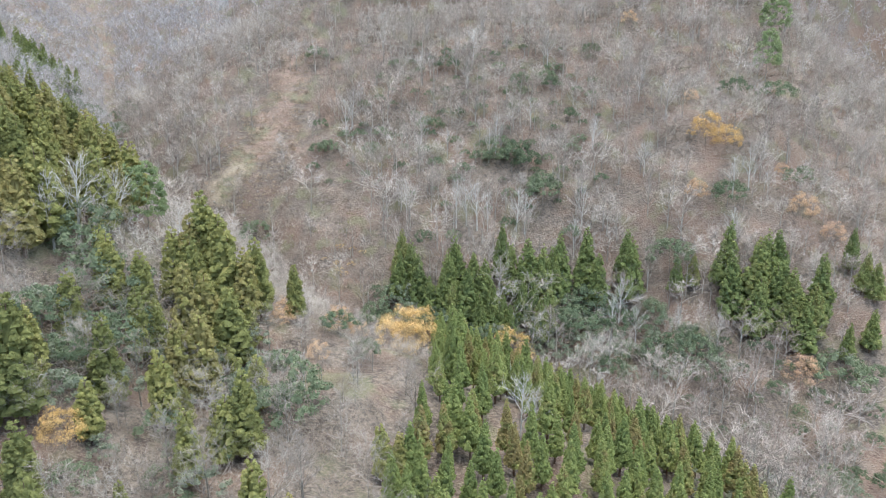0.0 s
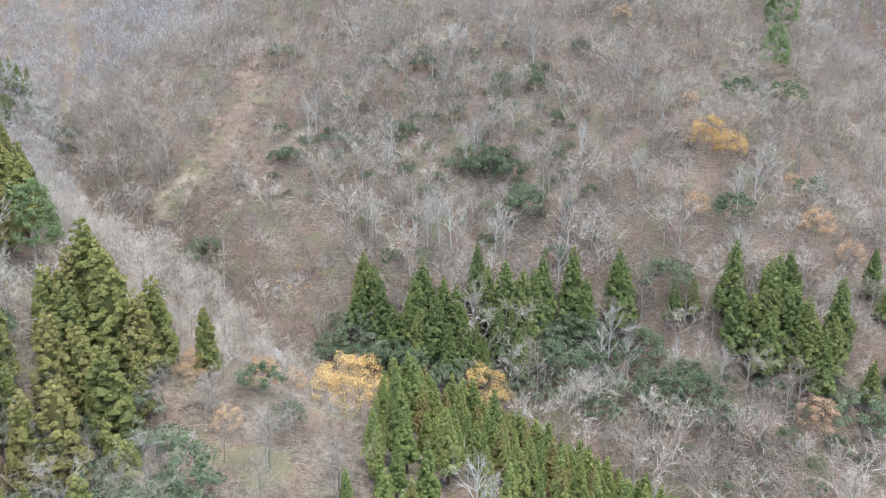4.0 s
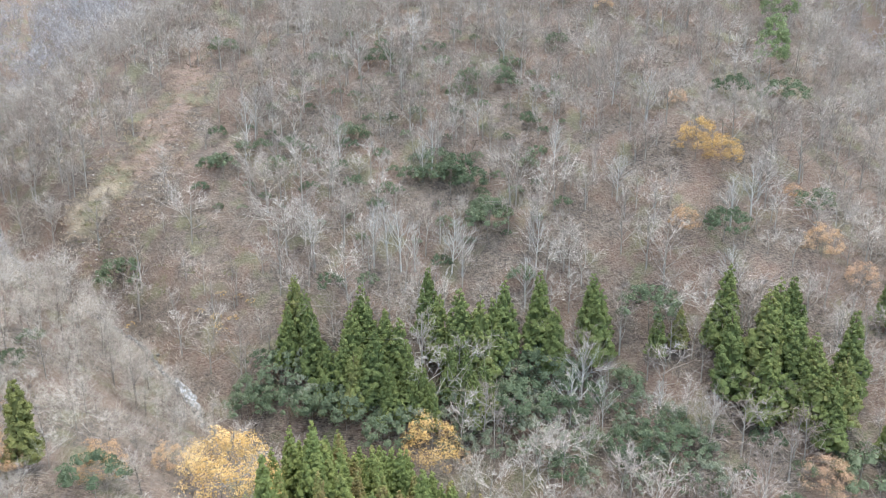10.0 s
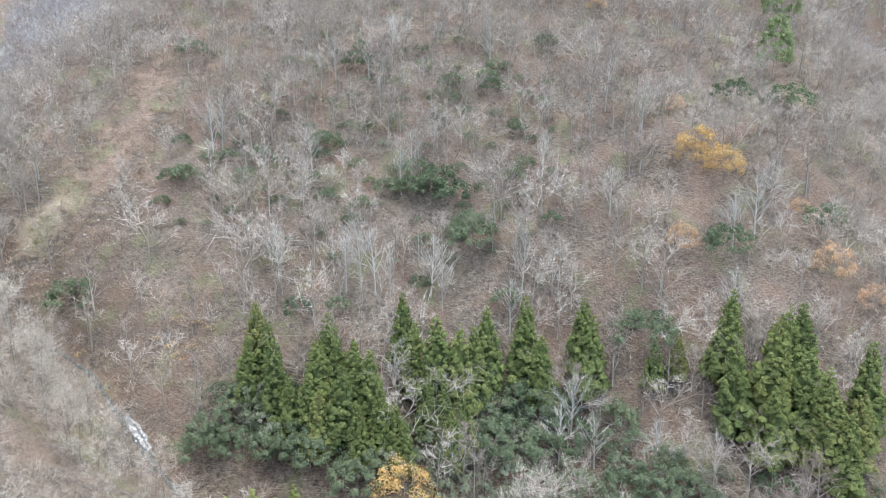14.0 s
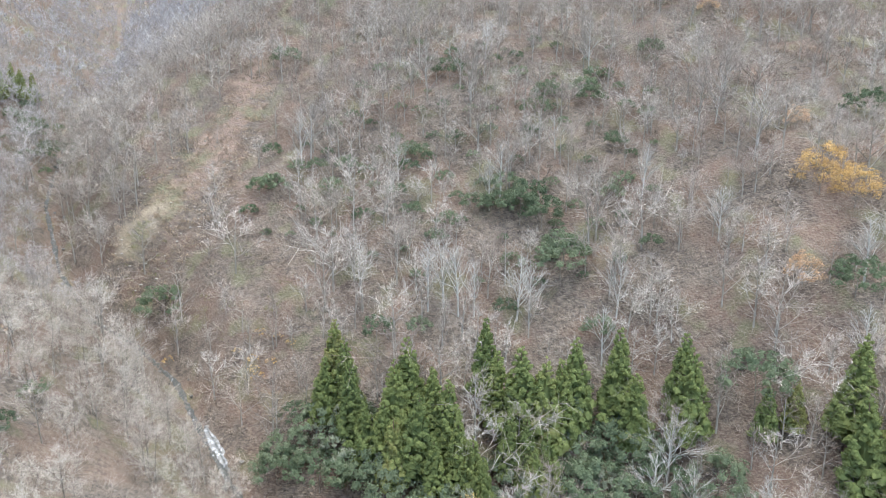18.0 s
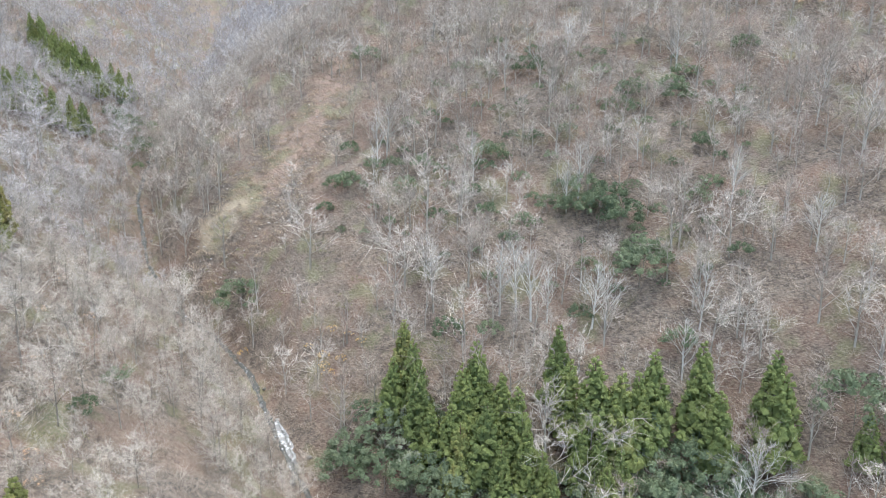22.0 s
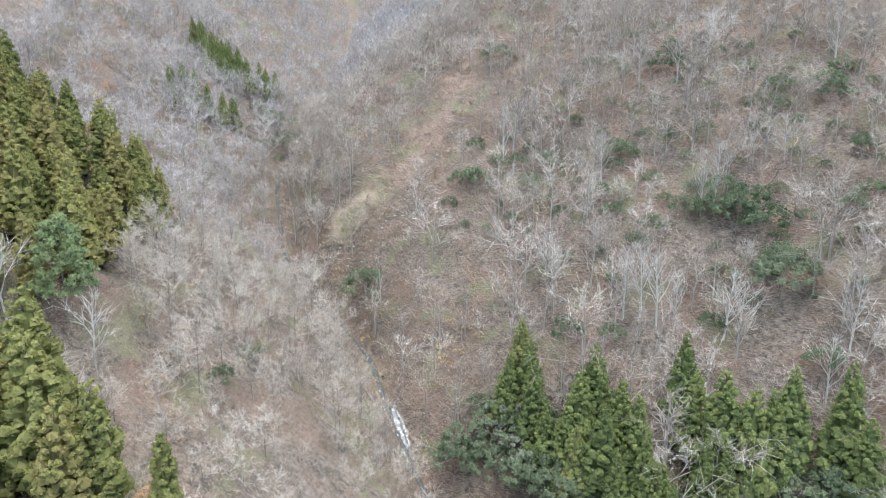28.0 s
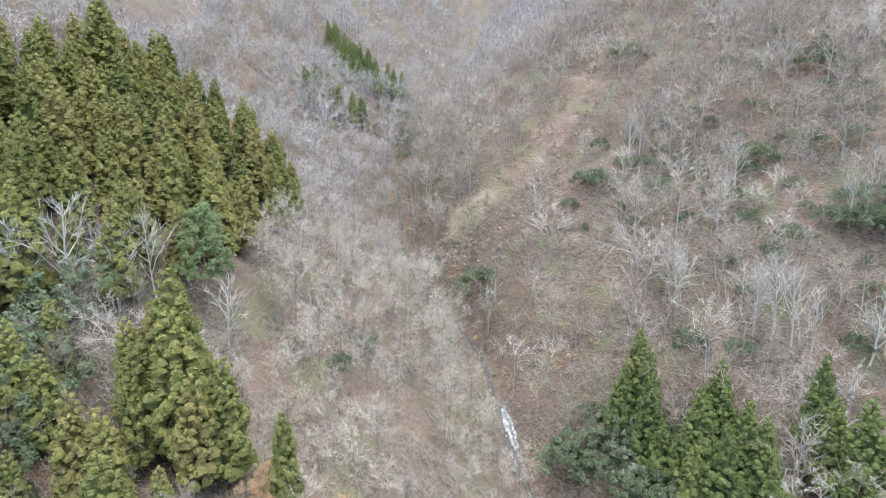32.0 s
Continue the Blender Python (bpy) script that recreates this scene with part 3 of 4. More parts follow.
FAR_CEDARS = (
    (-189, 292, 19), (-187, 296, 20), (-185, 301, 19), (-182, 304, 18), (-178, 308, 18), (-178, 314, 15), (-192, 296, 16),
    (-216, 344, 24), (-213, 347, 25), (-212, 352, 24), (-210, 356, 23), (-207, 358, 21), (-216, 350, 22), (-233, 356, 19), (-236, 354, 18),
    (-228, 352, 20), (-212, 373, 17), (-210, 376, 17), (-208, 381, 16))
for spots in (LOWER_SPUR, LOWER_SPUR_MORE):
    set_out(CEDARS, spots, rng)
for spots in (HILL_FOOT, HILL_FOOT_MORE, FAR_CEDARS):
    set_out(HILL_CEDARS, spots, rng)
set_out(CEDARS, [(x, y, rng.uniform(15, 21.5)) for x, y in filled(SPUR_WOOD, 5.6, rng)], rng)
LOWER_MIX = [(-76, 70), (-72, 108), (-62, 122), (-38, 126), (-30, 104), (-36, 62), (-56, 52)]
set_out(CEDARS, [(x, y, rng.uniform(8, 14)) for x, y in filled(LOWER_MIX, 8.5, rng, 800)], rng)
set_out(SLIM_CEDARS, [(x, y, rng.uniform(10.5, 13.5) + 5.5 * min(1.0, max(0.0, (y - 135) / 25))) for x, y in filled(PLANTATION, 3.9, rng)
                      if math.hypot(x - 15, y - 113) > 5.0] + [(2.5, 130, 20)], rng)
done(CEDARS + SLIM_CEDARS + HILL_CEDARS)

# ---- evergreen broadleaf trees ----
EVERGREENS = []
for n in range(4):
    wood, crown = crown_kind(60 + n, 6.0, 3.2, 34, 48, 0.17, 0.15)
    EVERGREENS.append((plant("evergreen_tree", (("trunk", wood, BARK, ""), ("crown", crown, EVERGREEN_LEAF, "")),
                             "low rounded dark evergreen among bare trees", "tree", "evergreens on the hillside"), 6.0))
DULL_EVERGREENS = []
for n in range(3):
    wood, crown = crown_kind(64 + n, 6.0, 2.9, 30, 42, 0.17, 0.15, 0.95, twiggy=110)
    DULL_EVERGREENS.append((plant("evergreen_shrub", (("stem", wood, BARK, ""), ("crown", crown, DULL_LEAF, "dull grey-green leaves")),
                                  "low dull grey-green evergreen shrub at the hill foot", "shrub", "evergreen shrubs at the hill foot"), 6.0))
HILL_EVERGREENS = (
    (-74, 252, 9), (22, 268, 7), (30, 269, 9), (34, 265, 8), (40, 256, 9), (39, 252, 10), (-8, 285, 5), (-3, 285, 5), (-26, 284, 5),
    (-30, 277, 6), (-48, 276, 6), (35, 307, 6), (50, 308, 6), (71, 325, 6), (57, 276, 5), (124, 285, 9), (145, 290, 9), (106, 239, 9),
    (135, 246, 7), (82, 226, 11), (52, 220, 9), (42, 216, 9), (45, 207, 10), (60, 212, 8), (1, 204, 9), (12, 199, 9), (69, 197, 8),
    (78, 196, 9), (-8, 207, 8), (-22, 210, 7), (40, 226, 8), (-62, 332, 7), (2, 318, 7))
MORE_EVERGREENS = (
    (15, 268, 6), (28, 265, 8), (-36, 284, 5), (-54, 292, 5), (-53, 277, 5), (8, 263, 5), (52, 318, 6), (36, 309, 6), (48, 312, 6),
    (32, 299, 6), (24, 272, 7), (54, 274, 5), (56, 290, 5), (-7, 235, 5), (4, 236, 5), (25, 244, 4), (48, 240, 6), (42, 214, 8), (30, 209, 8),
    (-23, 218, 6), (-23, 208, 6), (-14, 206, 8), (-2, 207, 8), (11, 208, 6), (72, 213, 8), (74, 193, 6), (122, 183, 10), (56, 219, 8))
SPUR_EVERGREENS = (
    (-30, 109, 8), (-25, 104, 8), (-23, 136, 6), (-24, 207, 6), (-28, 99, 7), (-60, 105, 8), (-62, 98, 7), (-58, 114, 7), (-17, 129, 5),
    (-69, 105, 7), (-170, 338, 8), (-187, 350, 7), (-178, 376, 7), (-57, 173, 4), (-62, 187, 4), (-76, 134, 9), (-66, 123, 9), (-74, 129, 9))
STREAM_THICKET = [(-20, 212), (10, 202), (40, 196), (82, 184), (92, 196), (78, 208), (62, 220), (40, 217), (14, 206), (-10, 219)]
for spots in (HILL_EVERGREENS, MORE_EVERGREENS, SPUR_EVERGREENS):
    set_out(EVERGREENS, spots, rng, 1.2, 1.6)
RIGHT_FOOT = [(62, 118), (84, 152), (70, 180), (92, 200), (140, 192), (125, 150), (95, 115)]
RIGHT_CORNER = [(54, 84), (44, 130), (52, 165), (72, 172), (118, 158), (98, 118), (72, 84)]
UPPER_BANK = [(-205, 372), (-186, 330), (-160, 318), (-168, 350), (-190, 390)]
for poly, gap, low, high in ((RIGHT_FOOT, 6.5, 3.5, 7), (UPPER_BANK, 8.0, 4, 8)):
    set_out(EVERGREENS, [(x, y, rng.uniform(low, high)) for x, y in filled(poly, gap, rng, 600)], rng)
MID_SLOPE = [(-60, 268), (0, 250), (62, 250), (75, 330), (-15, 335)]
set_out(EVERGREENS, [(x, y, rng.uniform(2.5, 6)) for x, y in filled(MID_SLOPE, 7.2, rng, 1400)], rng)
set_out(EVERGREENS, [(x, y, rng.uniform(4, 8)) for x, y in filled(LOWER_MIX, 9.0, rng, 800)], rng)
set_out(DULL_EVERGREENS, [(x, y, rng.uniform(4, 9)) for x, y in filled(LOWER_MIX, 8.0, rng, 800)], rng)
set_out(DULL_EVERGREENS, [(x, y, rng.uniform(3, 6.5)) for x, y in filled(RIGHT_CORNER, 5.0, rng, 1500)], rng)
set_out(DULL_EVERGREENS, [(x, y, rng.uniform(6, 10)) for x, y in filled(STREAM_THICKET, 6.5, rng, 1500)], rng)
set_out(EVERGREENS, [(x, y, rng.uniform(6, 11)) for x, y in filled(STREAM_THICKET, 9.5, rng, 1500)], rng)
done(EVERGREENS + DULL_EVERGREENS)

# ---- pines ----
wood, crown = crown_kind(71, 14.0, 3.4, 110, 40, 0.26, 0.12, 1.2)
PINES = [(plant("pine_tree", (("trunk", wood, BARK, ""), ("crown", crown, PINE_LEAF, "")), "broad soft green pine standing above bare trees", "tree", "pines"), 14.0)]
PINE_SPOTS = ((-72, 155, 17), (147, 306, 22), (163, 338, 24), (-78, 160, 13))
set_out(PINES, PINE_SPOTS, rng)
done(PINES)

# ---- autumn trees ----
AUTUMN = {}
for key, mat, label in (("yellow", YELLOW_LEAF, "autumn tree with bright yellow leaves"), ("orange", ORANGE_LEAF, "half-bare autumn tree with orange leaves"),
                        ("pink", PINK_LEAF, "fading autumn tree with pale pinkish leaves")):
    wood, crown = crown_kind(80 + len(AUTUMN), 9.0, 3.9, 62, 62, 0.085, 0.05, 1.0, twiggy=260, solid=False)
    AUTUMN[key] = [(plant("autumn_tree", (("trunk", wood, BARK, ""), ("crown", crown, mat, "")), label, "tree", "autumn trees"), 9.0)]
YELLOW_SPOTS = ((104, 260, 15), (112, 258, 13), (22, 195, 18), (-10, 147, 15), (-6, 143, 13), (-54, 83, 8))
ORANGE_SPOTS = ((95, 241, 10), (132, 234, 11), (92, 339, 9), (131, 251, 6), (-24, 140, 7), (-35, 138, 6), (-21, 154, 6), (30, 198, 4), (-26, 126, 6),
    (-36, 134, 5), (-181, 256, 6), (-224, 263, 6), (-141, 215, 6))
PINK_SPOTS = ((104, 280, 8), (142, 230, 11), (111, 185, 14))
for key, spots in (("yellow", YELLOW_SPOTS), ("orange", ORANGE_SPOTS), ("pink", PINK_SPOTS)):
    set_out(AUTUMN[key], spots, rng)
for key, mat, label, spots in (("yellow_shrub", YELLOW_LEAF, "low shrub with a few yellow leaves", ((-38, 230), (-34, 232), (-36, 228), (-44, 234), (-39, 238), (-34, 238), (-39, 232), (-30, 236), (-68, 242))),
                               ("rusty_shrub", PINK_LEAF, "low shrub with faded rusty leaves", ((-79, 188), (-70, 177), (-60, 161), (-96, 211), (-86, 207), (-72, 170), (-52, 157), (-44, 150)))):
    wood, crown = crown_kind(90, 2.2, 1.3, 12, 9, 0.11, 0.25, 0.8, twiggy=60, solid=False)
    AUTUMN[key] = [(plant(key, (("stem", wood, BARK, ""), ("leaves", crown, mat, "")), label, "shrub", key + "s"), 2.2)]
    set_out(AUTUMN[key], [(a, b, rng.uniform(1.6, 2.8)) for a, b in spots], rng)
for kinds in AUTUMN.values():
    done(kinds)

# ---- bare trees ----
BARE = [bare_kind(100 + n, 12.0, count=(9, 10, 8, 11, 9, 10)[n], reach=(0.5, 0.44, 0.56, 0.48, 0.4, 0.52)[n], rise=(0.9, 1.2, 0.8, 1.0, 1.6, 0.9)[n], start=0.2, branches=80, fine=560, width=0.07, stem=1.5) for n in range(6)]
VALLEY = [(-46, 60), (-70, 98), (-150, 148), (-190, 230), (-310, 370), (-420, 640), (-250, 640), (-100, 500), (60, 430), (330, 520), (330, 330), (165, 235), (108, 150), (64, 87), (40, 60)]


def woods(poly, gap, rng, off=3.0):
    """Spots on a shaken grid over the slopes, off the stream and out of the conifer stands and the open slips."""
    p = np.array(poly)
    gx, gy = np.meshgrid(np.arange(p[:, 0].min(), p[:, 0].max(), gap), np.arange(p[:, 1].min(), p[:, 1].max(), gap))
    x = gx.ravel() + rng.uniform(-0.6, 0.6, gx.size) * gap
    y = gy.ravel() + rng.uniform(-0.6, 0.6, gx.size) * gap
    d, _ = from_stream(x, y)
    keep = inside(x, y, poly) & (np.abs(d) > off) & ~inside(x, y, SPUR_WOOD) & ~inside(x, y, PLANTATION)
    return np.stack((x, y), 1)[keep]


spots = woods(VALLEY, 6.9, rng)
x, y = spots[:, 0], spots[:, 1]
OPEN_FACE = [(-102, 262), (-94, 292), (-74, 332), (-62, 322), (-48, 288), (-36, 252), (-40, 232), (-58, 240), (-80, 252)]
chance = rng.uniform(size=len(x))
drop = inside(x, y, OPEN_FACE) & (chance < 0.8)
drop |= ((np.hypot((x + 76) * 1.2, (y - 300) * 0.4) < 8) | (np.hypot(x + 90, (y - 276) * 0.6) < 9)) & (chance < 0.9)
drop |= (x > 48) & (from_stream(x, y)[0] < 0) & (chance < 0.4)
drop |= np.hypot(x + 40, y - 212) < 4.5
side, _ = from_stream(x, y)
drop |= (side > -4.0) & (side < 2.0) & (y > 205) & (y < 300)
for ex, ey, tall in HILL_EVERGREENS + MORE_EVERGREENS + YELLOW_SPOTS + ORANGE_SPOTS + PINK_SPOTS + PINE_SPOTS:
    drop |= np.hypot(x - ex, y - ey + 2) < 0.5 * tall + 1.0
spots = spots[~drop]
x, y = spots[:, 0], spots[:, 1]
single = (x > -105) & (x < 60) & (y > 60) & (y < 225) & (from_stream(x, y)[0] < 0)
NEAR_BARE = [bare_kind(110 + n, 12.0, (10, 12, 9, 11)[n], (0.5, 0.44, 0.54, 0.42)[n], (0.9, 1.2, 0.8, 1.4)[n], 0.2, 120, 1100, 0.04) for n in range(4)]
KINDS = [(plant("bare_tree", (("trunk", wood, BARK, ""), ("crown", fine, TWIG, "leafless grey twigs")), "leafless grey-brown deciduous tree on the slope", "tree", "bare trees in the valley"), 12.0) for wood, fine in NEAR_BARE]
# the same trees again, with twigs coloured as if in shade
SHADED_KINDS = [(plant("bare_tree", (("trunk", wood, BARK, ""), ("crown", fine, SHADED_TWIG, "leafless twigs in a shaded colour")), "leafless deciduous tree among the cedars, shade painted into its twigs", "tree", "bare trees among the cedars"), 12.0) for wood, fine in NEAR_BARE]
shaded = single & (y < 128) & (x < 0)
set_out(SHADED_KINDS, [(a, b, rng.uniform(7, 13)) for a, b in spots[shaded & (chance[~drop] < 0.7)]], rng)
set_out(KINDS, [(a, b, rng.uniform(4.5, 8) if a > -48 and b < 185 else rng.uniform(7.5, 15)) for a, b in spots[single & ~shaded]], rng)
done(KINDS + SHADED_KINDS)
PALE_BARE = [bare_kind(130 + n, 15.0, 16, (0.40, 0.46, 0.36)[n], (1.6, 1.3, 2.0)[n], 0.22, 150, 300, 0.065, 1.5, 0.2) for n in range(3)]
PALES = [(plant("pale_bare_tree", (("trunk", wood, PALE_BARK, "whitish trunk and limbs"), ("crown", fine, PALE_TWIG, "pale leafless twigs")), "tall leafless tree with whitish bark and branches", "tree", "pale bare trees"), 15.0) for wood, fine in PALE_BARE]
PALE_SPOTS = (
    (-6, 316, 14), (6, 314, 15), (14, 320, 14), (50, 323, 15), (22, 274, 13), (19, 270, 13), (-9, 278, 13), (-40, 289, 14), (-42, 286, 14),
    (93, 276, 14), (85, 290, 14), (62, 272, 13), (38, 286, 13), (79, 255, 13), (109, 242, 14), (116, 245, 14), (-14, 247, 13), (5, 243, 15),
    (9, 244, 16), (13, 242, 15), (17, 243, 14), (28, 243, 15), (31, 242, 15), (53, 244, 16), (49, 236, 13), (62, 216, 13), (104, 227, 14), (58, 210, 13), (66, 208, 12), (80, 206, 11), (90, 199, 10))
SPUR_PALES = ((-75, 147, 14), (-77, 134, 15), (-79, 128, 15), (-64, 153, 11), (-74, 140, 13), (-26, 112, 9), (15, 113, 11), (17, 111, 9))
for pales in (PALE_SPOTS, SPUR_PALES):
    set_out(PALES, pales, rng, 1.0, 1.25)
done(PALES)


def woodland(name, spots, mat, label, grow=1.15, kinds=BARE):
    tris, tint, woody = scattered([np.concatenate(k) for k in kinds], spots, grow * (0.92 + 0.3 * waves(spots[:, 0], spots[:, 1], 34.0, 71)) * rng.uniform(0.62, 1.3, len(spots)), rng, [len(k[0]) for k in kinds])
    tagged(new(name, tri_mesh(name, tris, mat, GREY_BARK, second=woody, tint=tint)), label, "woodland", kind="stuff")


rest = spots[~single]
FAR_VALLEY = [(-420, 640), (-620, 1000), (-420, 1000), (-180, 760), (60, 560), (330, 600), (330, 520), (60, 430), (-100, 500), (-250, 640)]
far_spots = woods(FAR_VALLEY, 9.5, rng, 4.0)
pale = waves(rest[:, 0], rest[:, 1], 45.0, 33) + rng.normal(size=len(rest)) * 0.6 > -0.1
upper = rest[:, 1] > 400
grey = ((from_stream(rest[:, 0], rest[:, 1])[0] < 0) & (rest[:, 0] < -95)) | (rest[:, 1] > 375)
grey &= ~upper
pale &= ~((rest[:, 0] > 55) & (rest[:, 1] < 215))
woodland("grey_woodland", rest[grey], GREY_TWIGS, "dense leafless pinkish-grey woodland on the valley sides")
woodland("pale_woodland", rest[pale & ~grey & ~upper], PALE_TWIGS, "dense leafless pale grey woodland covering the hillsides")
# beyond y = 400 the twigs carry painted haze
woodland("far_woodland", np.concatenate((far_spots, rest[upper])), HAZED_TWIGS, "far leafless woodland at the head of the valley, distance haze in its twig colour", 1.15, [bare_kind(150 + n, 12.0, 5, 0.52, 0.9, 0.25, 20, 130, 0.14) for n in range(4)])
woodland("brown_woodland", rest[~pale & ~grey & ~upper], BROWN_TWIGS, "dense leafless brown woodland covering the hillsides")


# ---- brush ----
def brush_kind(seed, wide=0.12, long=1.0, lean=1.1, n=26):
    """Thin stems pressed downhill by snow, with side twigs."""
    rng = np.random.default_rng(seed)
    roots = np.c_[rng.normal(size=(n, 2)) * 0.9, np.zeros(n)]
    ways = np.c_[rng.normal(size=n) * 0.9 + lean, rng.normal(size=n) * 0.9, rng.uniform(0.5, 2.3, n)] * long
    more = ways * 0.5 + rng.normal(size=(n, 3)) * 0.5 * long
    return blades(np.concatenate((roots, roots + ways * 0.5)), np.concatenate((ways, more)), rng.uniform(0.7, 1.3, 2 * n) * wide, rng)


NEAR_VALLEY = [(-46, 60), (-70, 98), (-150, 148), (-190, 230), (-260, 380), (-160, 430), (60, 390), (240, 380), (220, 320), (150, 212), (104, 145), (64, 87), (40, 60)]
spots = woods(NEAR_VALLEY, 3.3, rng, 1.5)
side, _ = from_stream(spots[:, 0], spots[:, 1])
spots = spots[(np.hypot(spots[:, 0] + 41, spots[:, 1] - 214) > 4.5) & ~((side > -2.5) & (side < 1.2) & (spots[:, 1] > 205) & (spots[:, 1] < 300))]
spots = spots[waves(spots[:, 0], spots[:, 1], 22.0, 61) + rng.normal(size=len(spots)) * 0.3 > -0.55]
close = from_stream(spots[:, 0], spots[:, 1])[0] < 0
kinds = [brush_kind(200 + n, 0.07, 0.8, 1.0, 28) for n in range(6)], [brush_kind(210 + n, 0.045, 0.75, 0.7, 40) for n in range(6)]
foot = close & (spots[:, 0] > 48)
for name, mat, label, parts in (("undergrowth", BRUSH, "dry tan brush and bare saplings leaning downhill under the trees", ((0, ~close), (1, close & ~foot))),
                                ("brown_undergrowth", BROWN_BRUSH, "dry brown brush at the foot of the hill", ((1, foot),))):
    grown = [scattered(kinds[k], spots[which], rng.uniform(0.6, 1.5, int(which.sum())), rng, downhill=True) for k, which in parts]
    tagged(new(name, tri_mesh(name, np.concatenate([g[0] for g in grown]), mat, tint=np.concatenate([g[1] for g in grown]))), label, "undergrowth", kind="stuff")
SCAR = [(-66, 334), (-80, 318), (-92, 292), (-104, 272), (-98, 262), (-86, 256), (-70, 262), (-64, 285), (-62, 315)]
spots = woods(SCAR, 2.1, rng)
tris, tint, woody = scattered([brush_kind(220 + n, 0.13, 0.55, 0.7) for n in range(4)], spots, rng.uniform(0.6, 1.3, len(spots)), rng, downhill=True)
ob = new("dry_grass", tri_mesh("dry_grass", tris, GRASS))
tagged(ob, "dry straw-coloured grass on the open slip", "grass", kind="stuff")
GREENS = [(-102, 298), (-84, 282), (-76, 262), (-46, 262), (-34, 250), (-44, 234), (-70, 246), (-92, 262)]
spots = np.concatenate((woods(GREENS, 2.6, rng), woods([(-70, 200), (-48, 165), (-56, 160), (-80, 190)], 3.2, rng)))
spots = spots[waves(spots[:, 0], spots[:, 1], 14.0, 41) > 0.15]
tris, tint, woody = scattered([brush_kind(230 + n, 0.1, 0.4, 0.4, 22) for n in range(4)], spots, rng.uniform(0.6, 1.4, len(spots)), rng)
ob = new("green_undergrowth", tri_mesh("green_undergrowth", tris, OLIVE, tint=tint))
tagged(ob, "low olive-green plants among the dry brush", "undergrowth", kind="stuff")


# ---- stream ----
def water_material(name, colour, rough, white):
    m = bpy.data.materials.new(name)
    m.use_nodes = True
    nodes, links = m.node_tree.nodes, m.node_tree.links
    shader = nodes["Principled BSDF"]
    shader.inputs["Roughness"].default_value = rough
    place = nodes.new("ShaderNodeNewGeometry")
    n, ramp = nodes.new("ShaderNodeTexNoise"), nodes.new("ShaderNodeValToRGB")
    n.inputs["Scale"].default_value, n.inputs["Detail"].default_value = 1.3, 6.0
    links.new(place.outputs["Position"], n.inputs["Vector"])
    links.new(n.outputs[0], ramp.inputs[0])
    ramp.color_ramp.elements[0].position, ramp.color_ramp.elements[0].color = 0.62 - 0.3 * white, (*colour, 1)
    ramp.color_ramp.elements[1].position, ramp.color_ramp.elements[1].color = 0.72 - 0.25 * white, (0.52, 0.52, 0.53, 1)
    links.new(ramp.outputs[0], shader.inputs["Base Color"])
    b = nodes.new("ShaderNodeBump")
    b.inputs["Strength"].default_value = 0.6
    links.new(n.outputs[0], b.inputs["Height"])
    links.new(b.outputs[0], shader.inputs["Normal"])
    return m


POOL = water_material("stream_water", (0.07, 0.068, 0.06), 0.45, 0.06)
FOAM = water_material("white_water", (0.20, 0.195, 0.19), 0.4, 0.4)
ROCK = material("stream_rock", ((0.09, 0.085, 0.075), (0.19, 0.18, 0.165), (0.32, 0.30, 0.285)), 0.8, 6.0, rough=0.7, bump=0.6)


def along_stream(first, last, step=1.5):
    pts = []
    for (ax, ay, _), (bx, by, _) in zip(STREAM[first:last], STREAM[first + 1:last + 1]):
        n = max(2, int(math.hypot(bx - ax, by - ay) / step))
        pts += [(ax + (bx - ax) * i / n, ay + (by - ay) * i / n) for i in range(n)]
    return np.array(pts)


def ribbon(name, line, width, lift, mat, label):
    """Water over the bed: a strip of five points across, uneven at its edges, with a skin below it."""
    rng = np.random.default_rng(len(line))
    ahead = np.gradient(line, axis=0)
    side = np.stack((-ahead[:, 1], ahead[:, 0]), 1) / (np.linalg.norm(ahead, axis=1, keepdims=True) + 1e-9)
    sway = np.cumsum(rng.normal(size=len(line)) * 0.25)
    sway -= np.linspace(sway[0], sway[-1], len(line))
    wide = width * np.clip(rng.normal(1.0, 0.25, len(line)), 0.5, 1.6)
    verts, faces = [], []
    for n, p in enumerate(line):
        mid = p + side[n] * np.clip(sway[n], -1.0, 1.0)
        level = max(float(ground(*(mid + side[n] * wide[n] * f))) for f in (-0.5, 0, 0.5)) + lift
        for f in (-0.5, -0.25, 0, 0.25, 0.5):
            q = mid + side[n] * wide[n] * f
            verts.append((q[0], q[1], level - (0.25 if abs(f) == 0.5 else 0) + rng.uniform(-0.05, 0.05)))
        if n:
            for k in range(4):
                a = 5 * n + k
                faces.append((a - 5, a - 4, a + 1, a))
    return tagged(new(name, sheet(name, verts, faces, mat)), label, "stream", kind="structure")


water = ribbon("water", along_stream(4, 15), 1.4, 0.25, POOL, "narrow rocky mountain stream with white riffles")


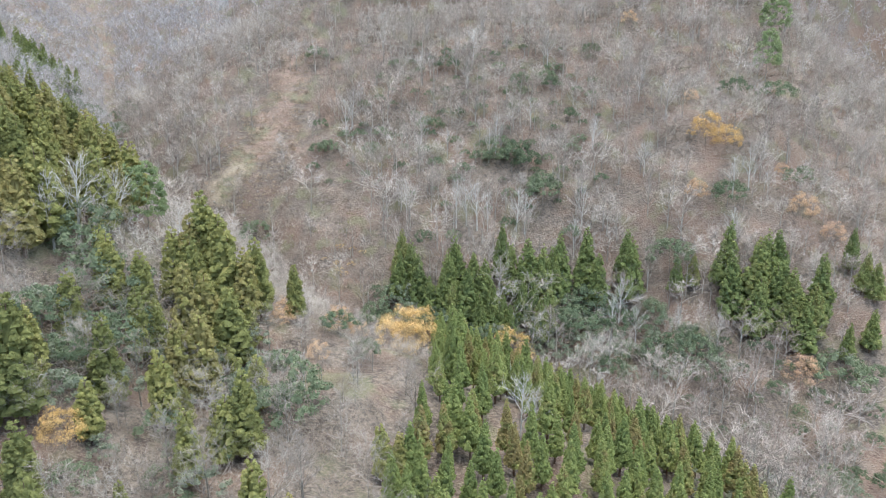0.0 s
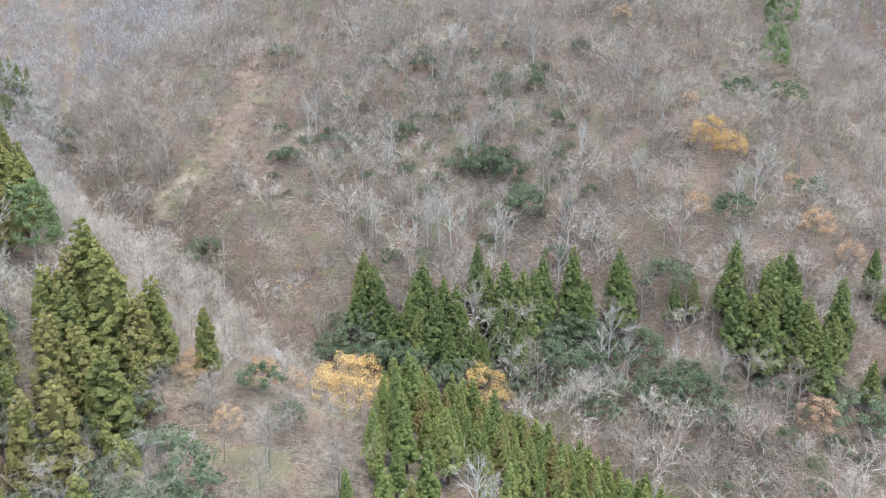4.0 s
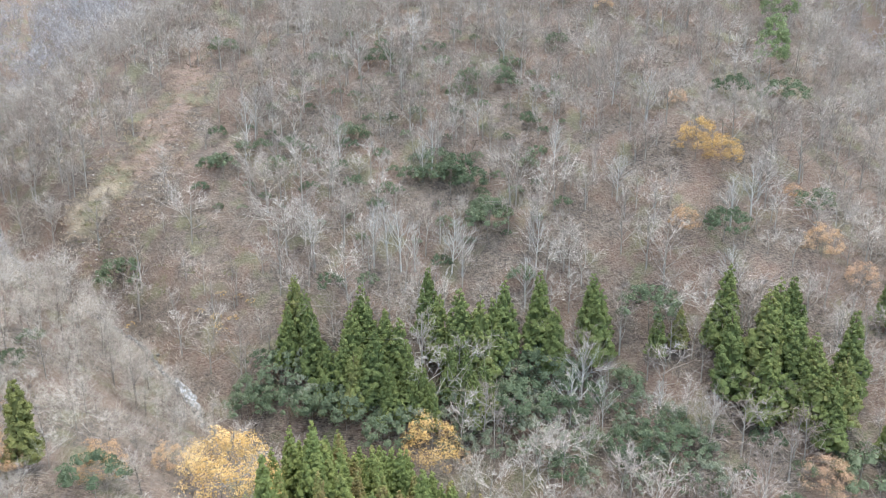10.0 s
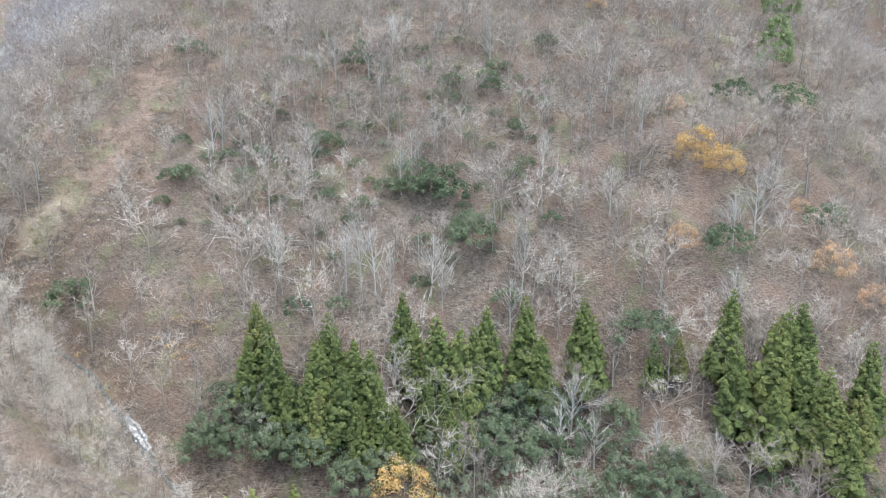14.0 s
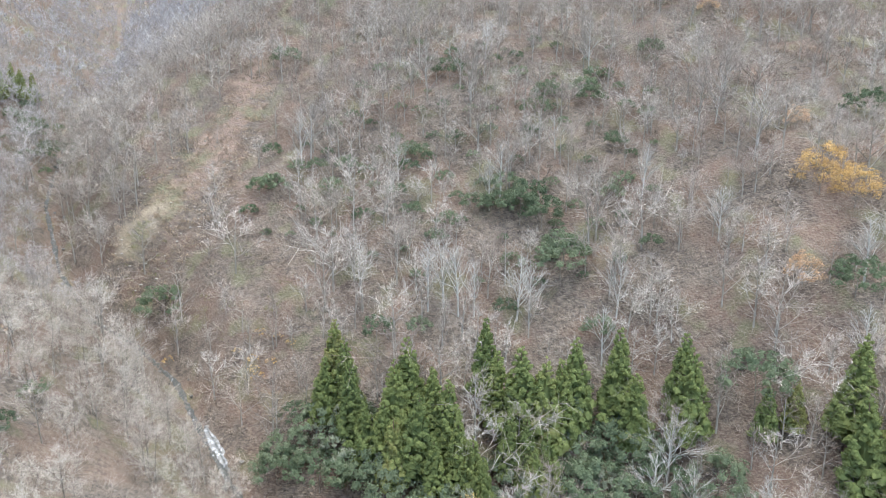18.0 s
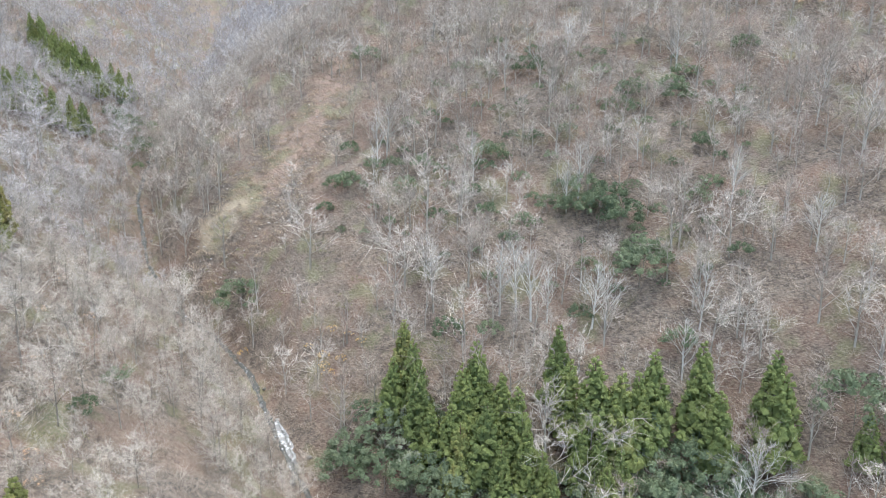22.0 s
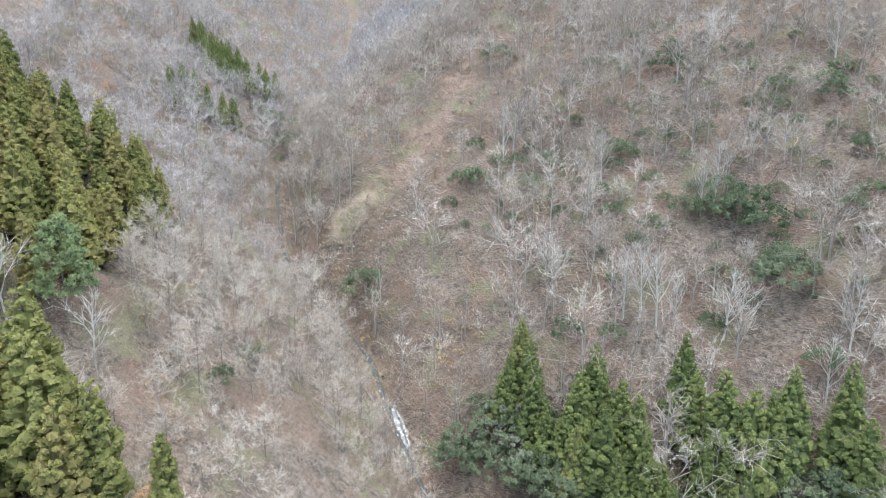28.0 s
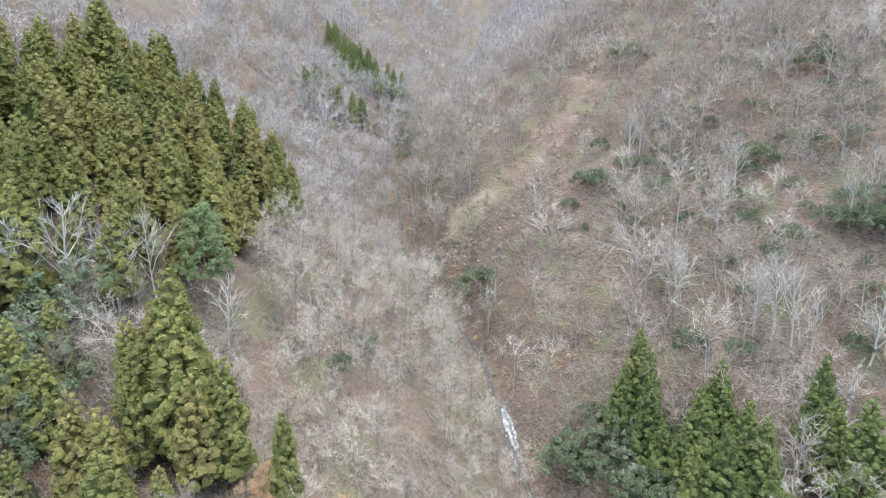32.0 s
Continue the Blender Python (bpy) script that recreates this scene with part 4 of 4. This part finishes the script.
def riffle(x, y, way, long, wide, seed):
    """A short white tumble of water over stones."""
    rng, v, f = np.random.default_rng(seed), [], []
    for n in range(6):
        px, py = x + way[0] * long * (n / 5 - 0.5), y + way[1] * long * (n / 5 - 0.5)
        z = float(ground(px, py)) + 0.55
        w = wide * rng.uniform(0.5, 1.1)
        for k in (-1, -0.4, 0.4, 1):
            v.append((px - way[1] * w * k, py + way[0] * w * k, z - (0.5 if abs(k) == 1 else 0) + rng.uniform(-0.1, 0.1)))
        if n:
            f += [(4 * n + k - 4, 4 * n + k - 3, 4 * n + k + 1, 4 * n + k) for k in range(3)]
    ob = new("riffle", sheet("riffle", v, f, FOAM))
    ob.parent = water


line = along_stream(5, 11, 1.0)
for n in (6, 17, 25, 33, 44, 52, 57, 64, 73, 79, 86, 93, 108, 118):
    if n + 1 < len(line):
        way = line[n + 1] - line[n]
        riffle(*line[n], way / (np.linalg.norm(way) + 1e-9), 1.6 + 0.5 * (n % 4), 0.4 + 0.12 * (n % 3), 400 + n)


def rock_mesh(seed):
    rng = np.random.default_rng(seed)
    bm = bmesh.new()
    bmesh.ops.create_icosphere(bm, subdivisions=2, radius=1.0)
    push = rng.normal(size=(6, 3))
    for v in bm.verts:
        k = 1 + 0.22 * sum(math.tanh(2 * v.co.dot(Vector(p))) for p in push) / 3 + rng.uniform(-0.06, 0.06)
        v.co = Vector((v.co.x * k * 1.25, v.co.y * k, v.co.z * k * 0.75))
    me = bpy.data.meshes.new("boulder")
    bm.to_mesh(me)
    bm.free()
    me.materials.append(ROCK)
    return me


rocks = [rock_mesh(300 + n) for n in range(5)]
rng = np.random.default_rng(77)
line = along_stream(5, 14, 1.6)
for n, p in enumerate(line):
    if rng.uniform() < 0.6:
        q = p + rng.normal(size=2) * 1.6
        s = rng.uniform(0.3, 0.95)
        ob = new("boulder", rocks[n % 5])
        ob.matrix_world = Matrix.Translation((q[0], q[1], float(ground(*q)) + 0.15 * s)) @ Euler((rng.uniform(-0.3, 0.3), rng.uniform(-0.3, 0.3), rng.uniform(0, 6.28))).to_matrix().to_4x4() @ Matrix.Scale(s, 4)
        tagged(ob, "grey weathered boulder in the stream bed", "boulder", "boulders in the stream")

# The waterfall: a pale rock slab with white water sliding over it
def slab_fall():
    line = np.array([(-46.6 + 1.3 * n, 219.6 - 1.35 * n) for n in range(9)])
    root = tagged(new("waterfall"), "small white waterfall sliding over a pale rock slab", "waterfall")
    rng, rows, faces = np.random.default_rng(8), [], []
    for n, (x, y) in enumerate(line):
        z = float(ground(x, y)) + 1.5
        wide = (0.7, 1.0, 1.3, 1.5, 1.6, 1.6, 1.4, 1.1, 0.7)[n]
        for f in (-1, -0.8, -0.35, 0, 0.35, 0.8, 1):
            rows.append((x + 0.75 * f * wide, y + 0.66 * f * wide, z - (3.0 if abs(f) == 1 else 0.25 * abs(f)) + rng.uniform(-0.3, 0.3)))
        if n:
            faces += [(7 * n + k - 7, 7 * n + k - 6, 7 * n + k + 1, 7 * n + k) for k in range(6)]
    slab = new("rock_slab", sheet("rock_slab", rows, faces, ROCK))
    slab.parent = root
    for first, last in ((1, 4), (3, 5)):
        v, f = [], []
        for n in range(9):
            for k in range(first, last + 1):
                x, y, z = rows[7 * n + k]
                v.append((x, y, z + 0.08))
            if n:
                w = last - first + 1
                f += [(w * n + k - w, w * n + k - w + 1, w * n + k + 1, w * n + k) for k in range(last - first)]
        chute = new("water_chute", sheet("water_chute", v, f, FOAM))
        chute.parent = root
    return root


slab_fall()


# Loose stones on the open slip
def stones():
    rng = np.random.default_rng(91)
    spots = np.array(filled(SCAR, 1.2, rng, 900))
    bm = bmesh.new()
    bmesh.ops.create_icosphere(bm, subdivisions=1, radius=1.0)
    points = np.array([v.co[:] for v in bm.verts])
    faces = np.array([[v.index for v in f.verts] for f in bm.faces])
    bm.free()
    n, k = len(spots), len(points)
    size = 0.08 + 0.4 * rng.uniform(0, 1, (n, 1, 1)) ** 3
    verts = points[None] * size * rng.uniform(0.6, 1.3, (n, k, 1)) * (1.2, 1.0, 0.6)
    verts = verts + np.c_[spots, ground(spots[:, 0], spots[:, 1]) + 0.1][:, None]
    me = sheet("stones", verts.reshape(-1, 3).tolist(), (faces[None] + k * np.arange(n)[:, None, None]).reshape(-1, 3).tolist(), PALE_ROCK, False)
    return tagged(new("stones", me), "pale loose stones scattered on the open slip", "stones", kind="stuff")


PALE_ROCK = material("pale_rock", ((0.30, 0.27, 0.23), (0.44, 0.41, 0.37), (0.58, 0.55, 0.51)), 0.8, 6.0, rough=0.8, bump=0.4, by="island")
stones()
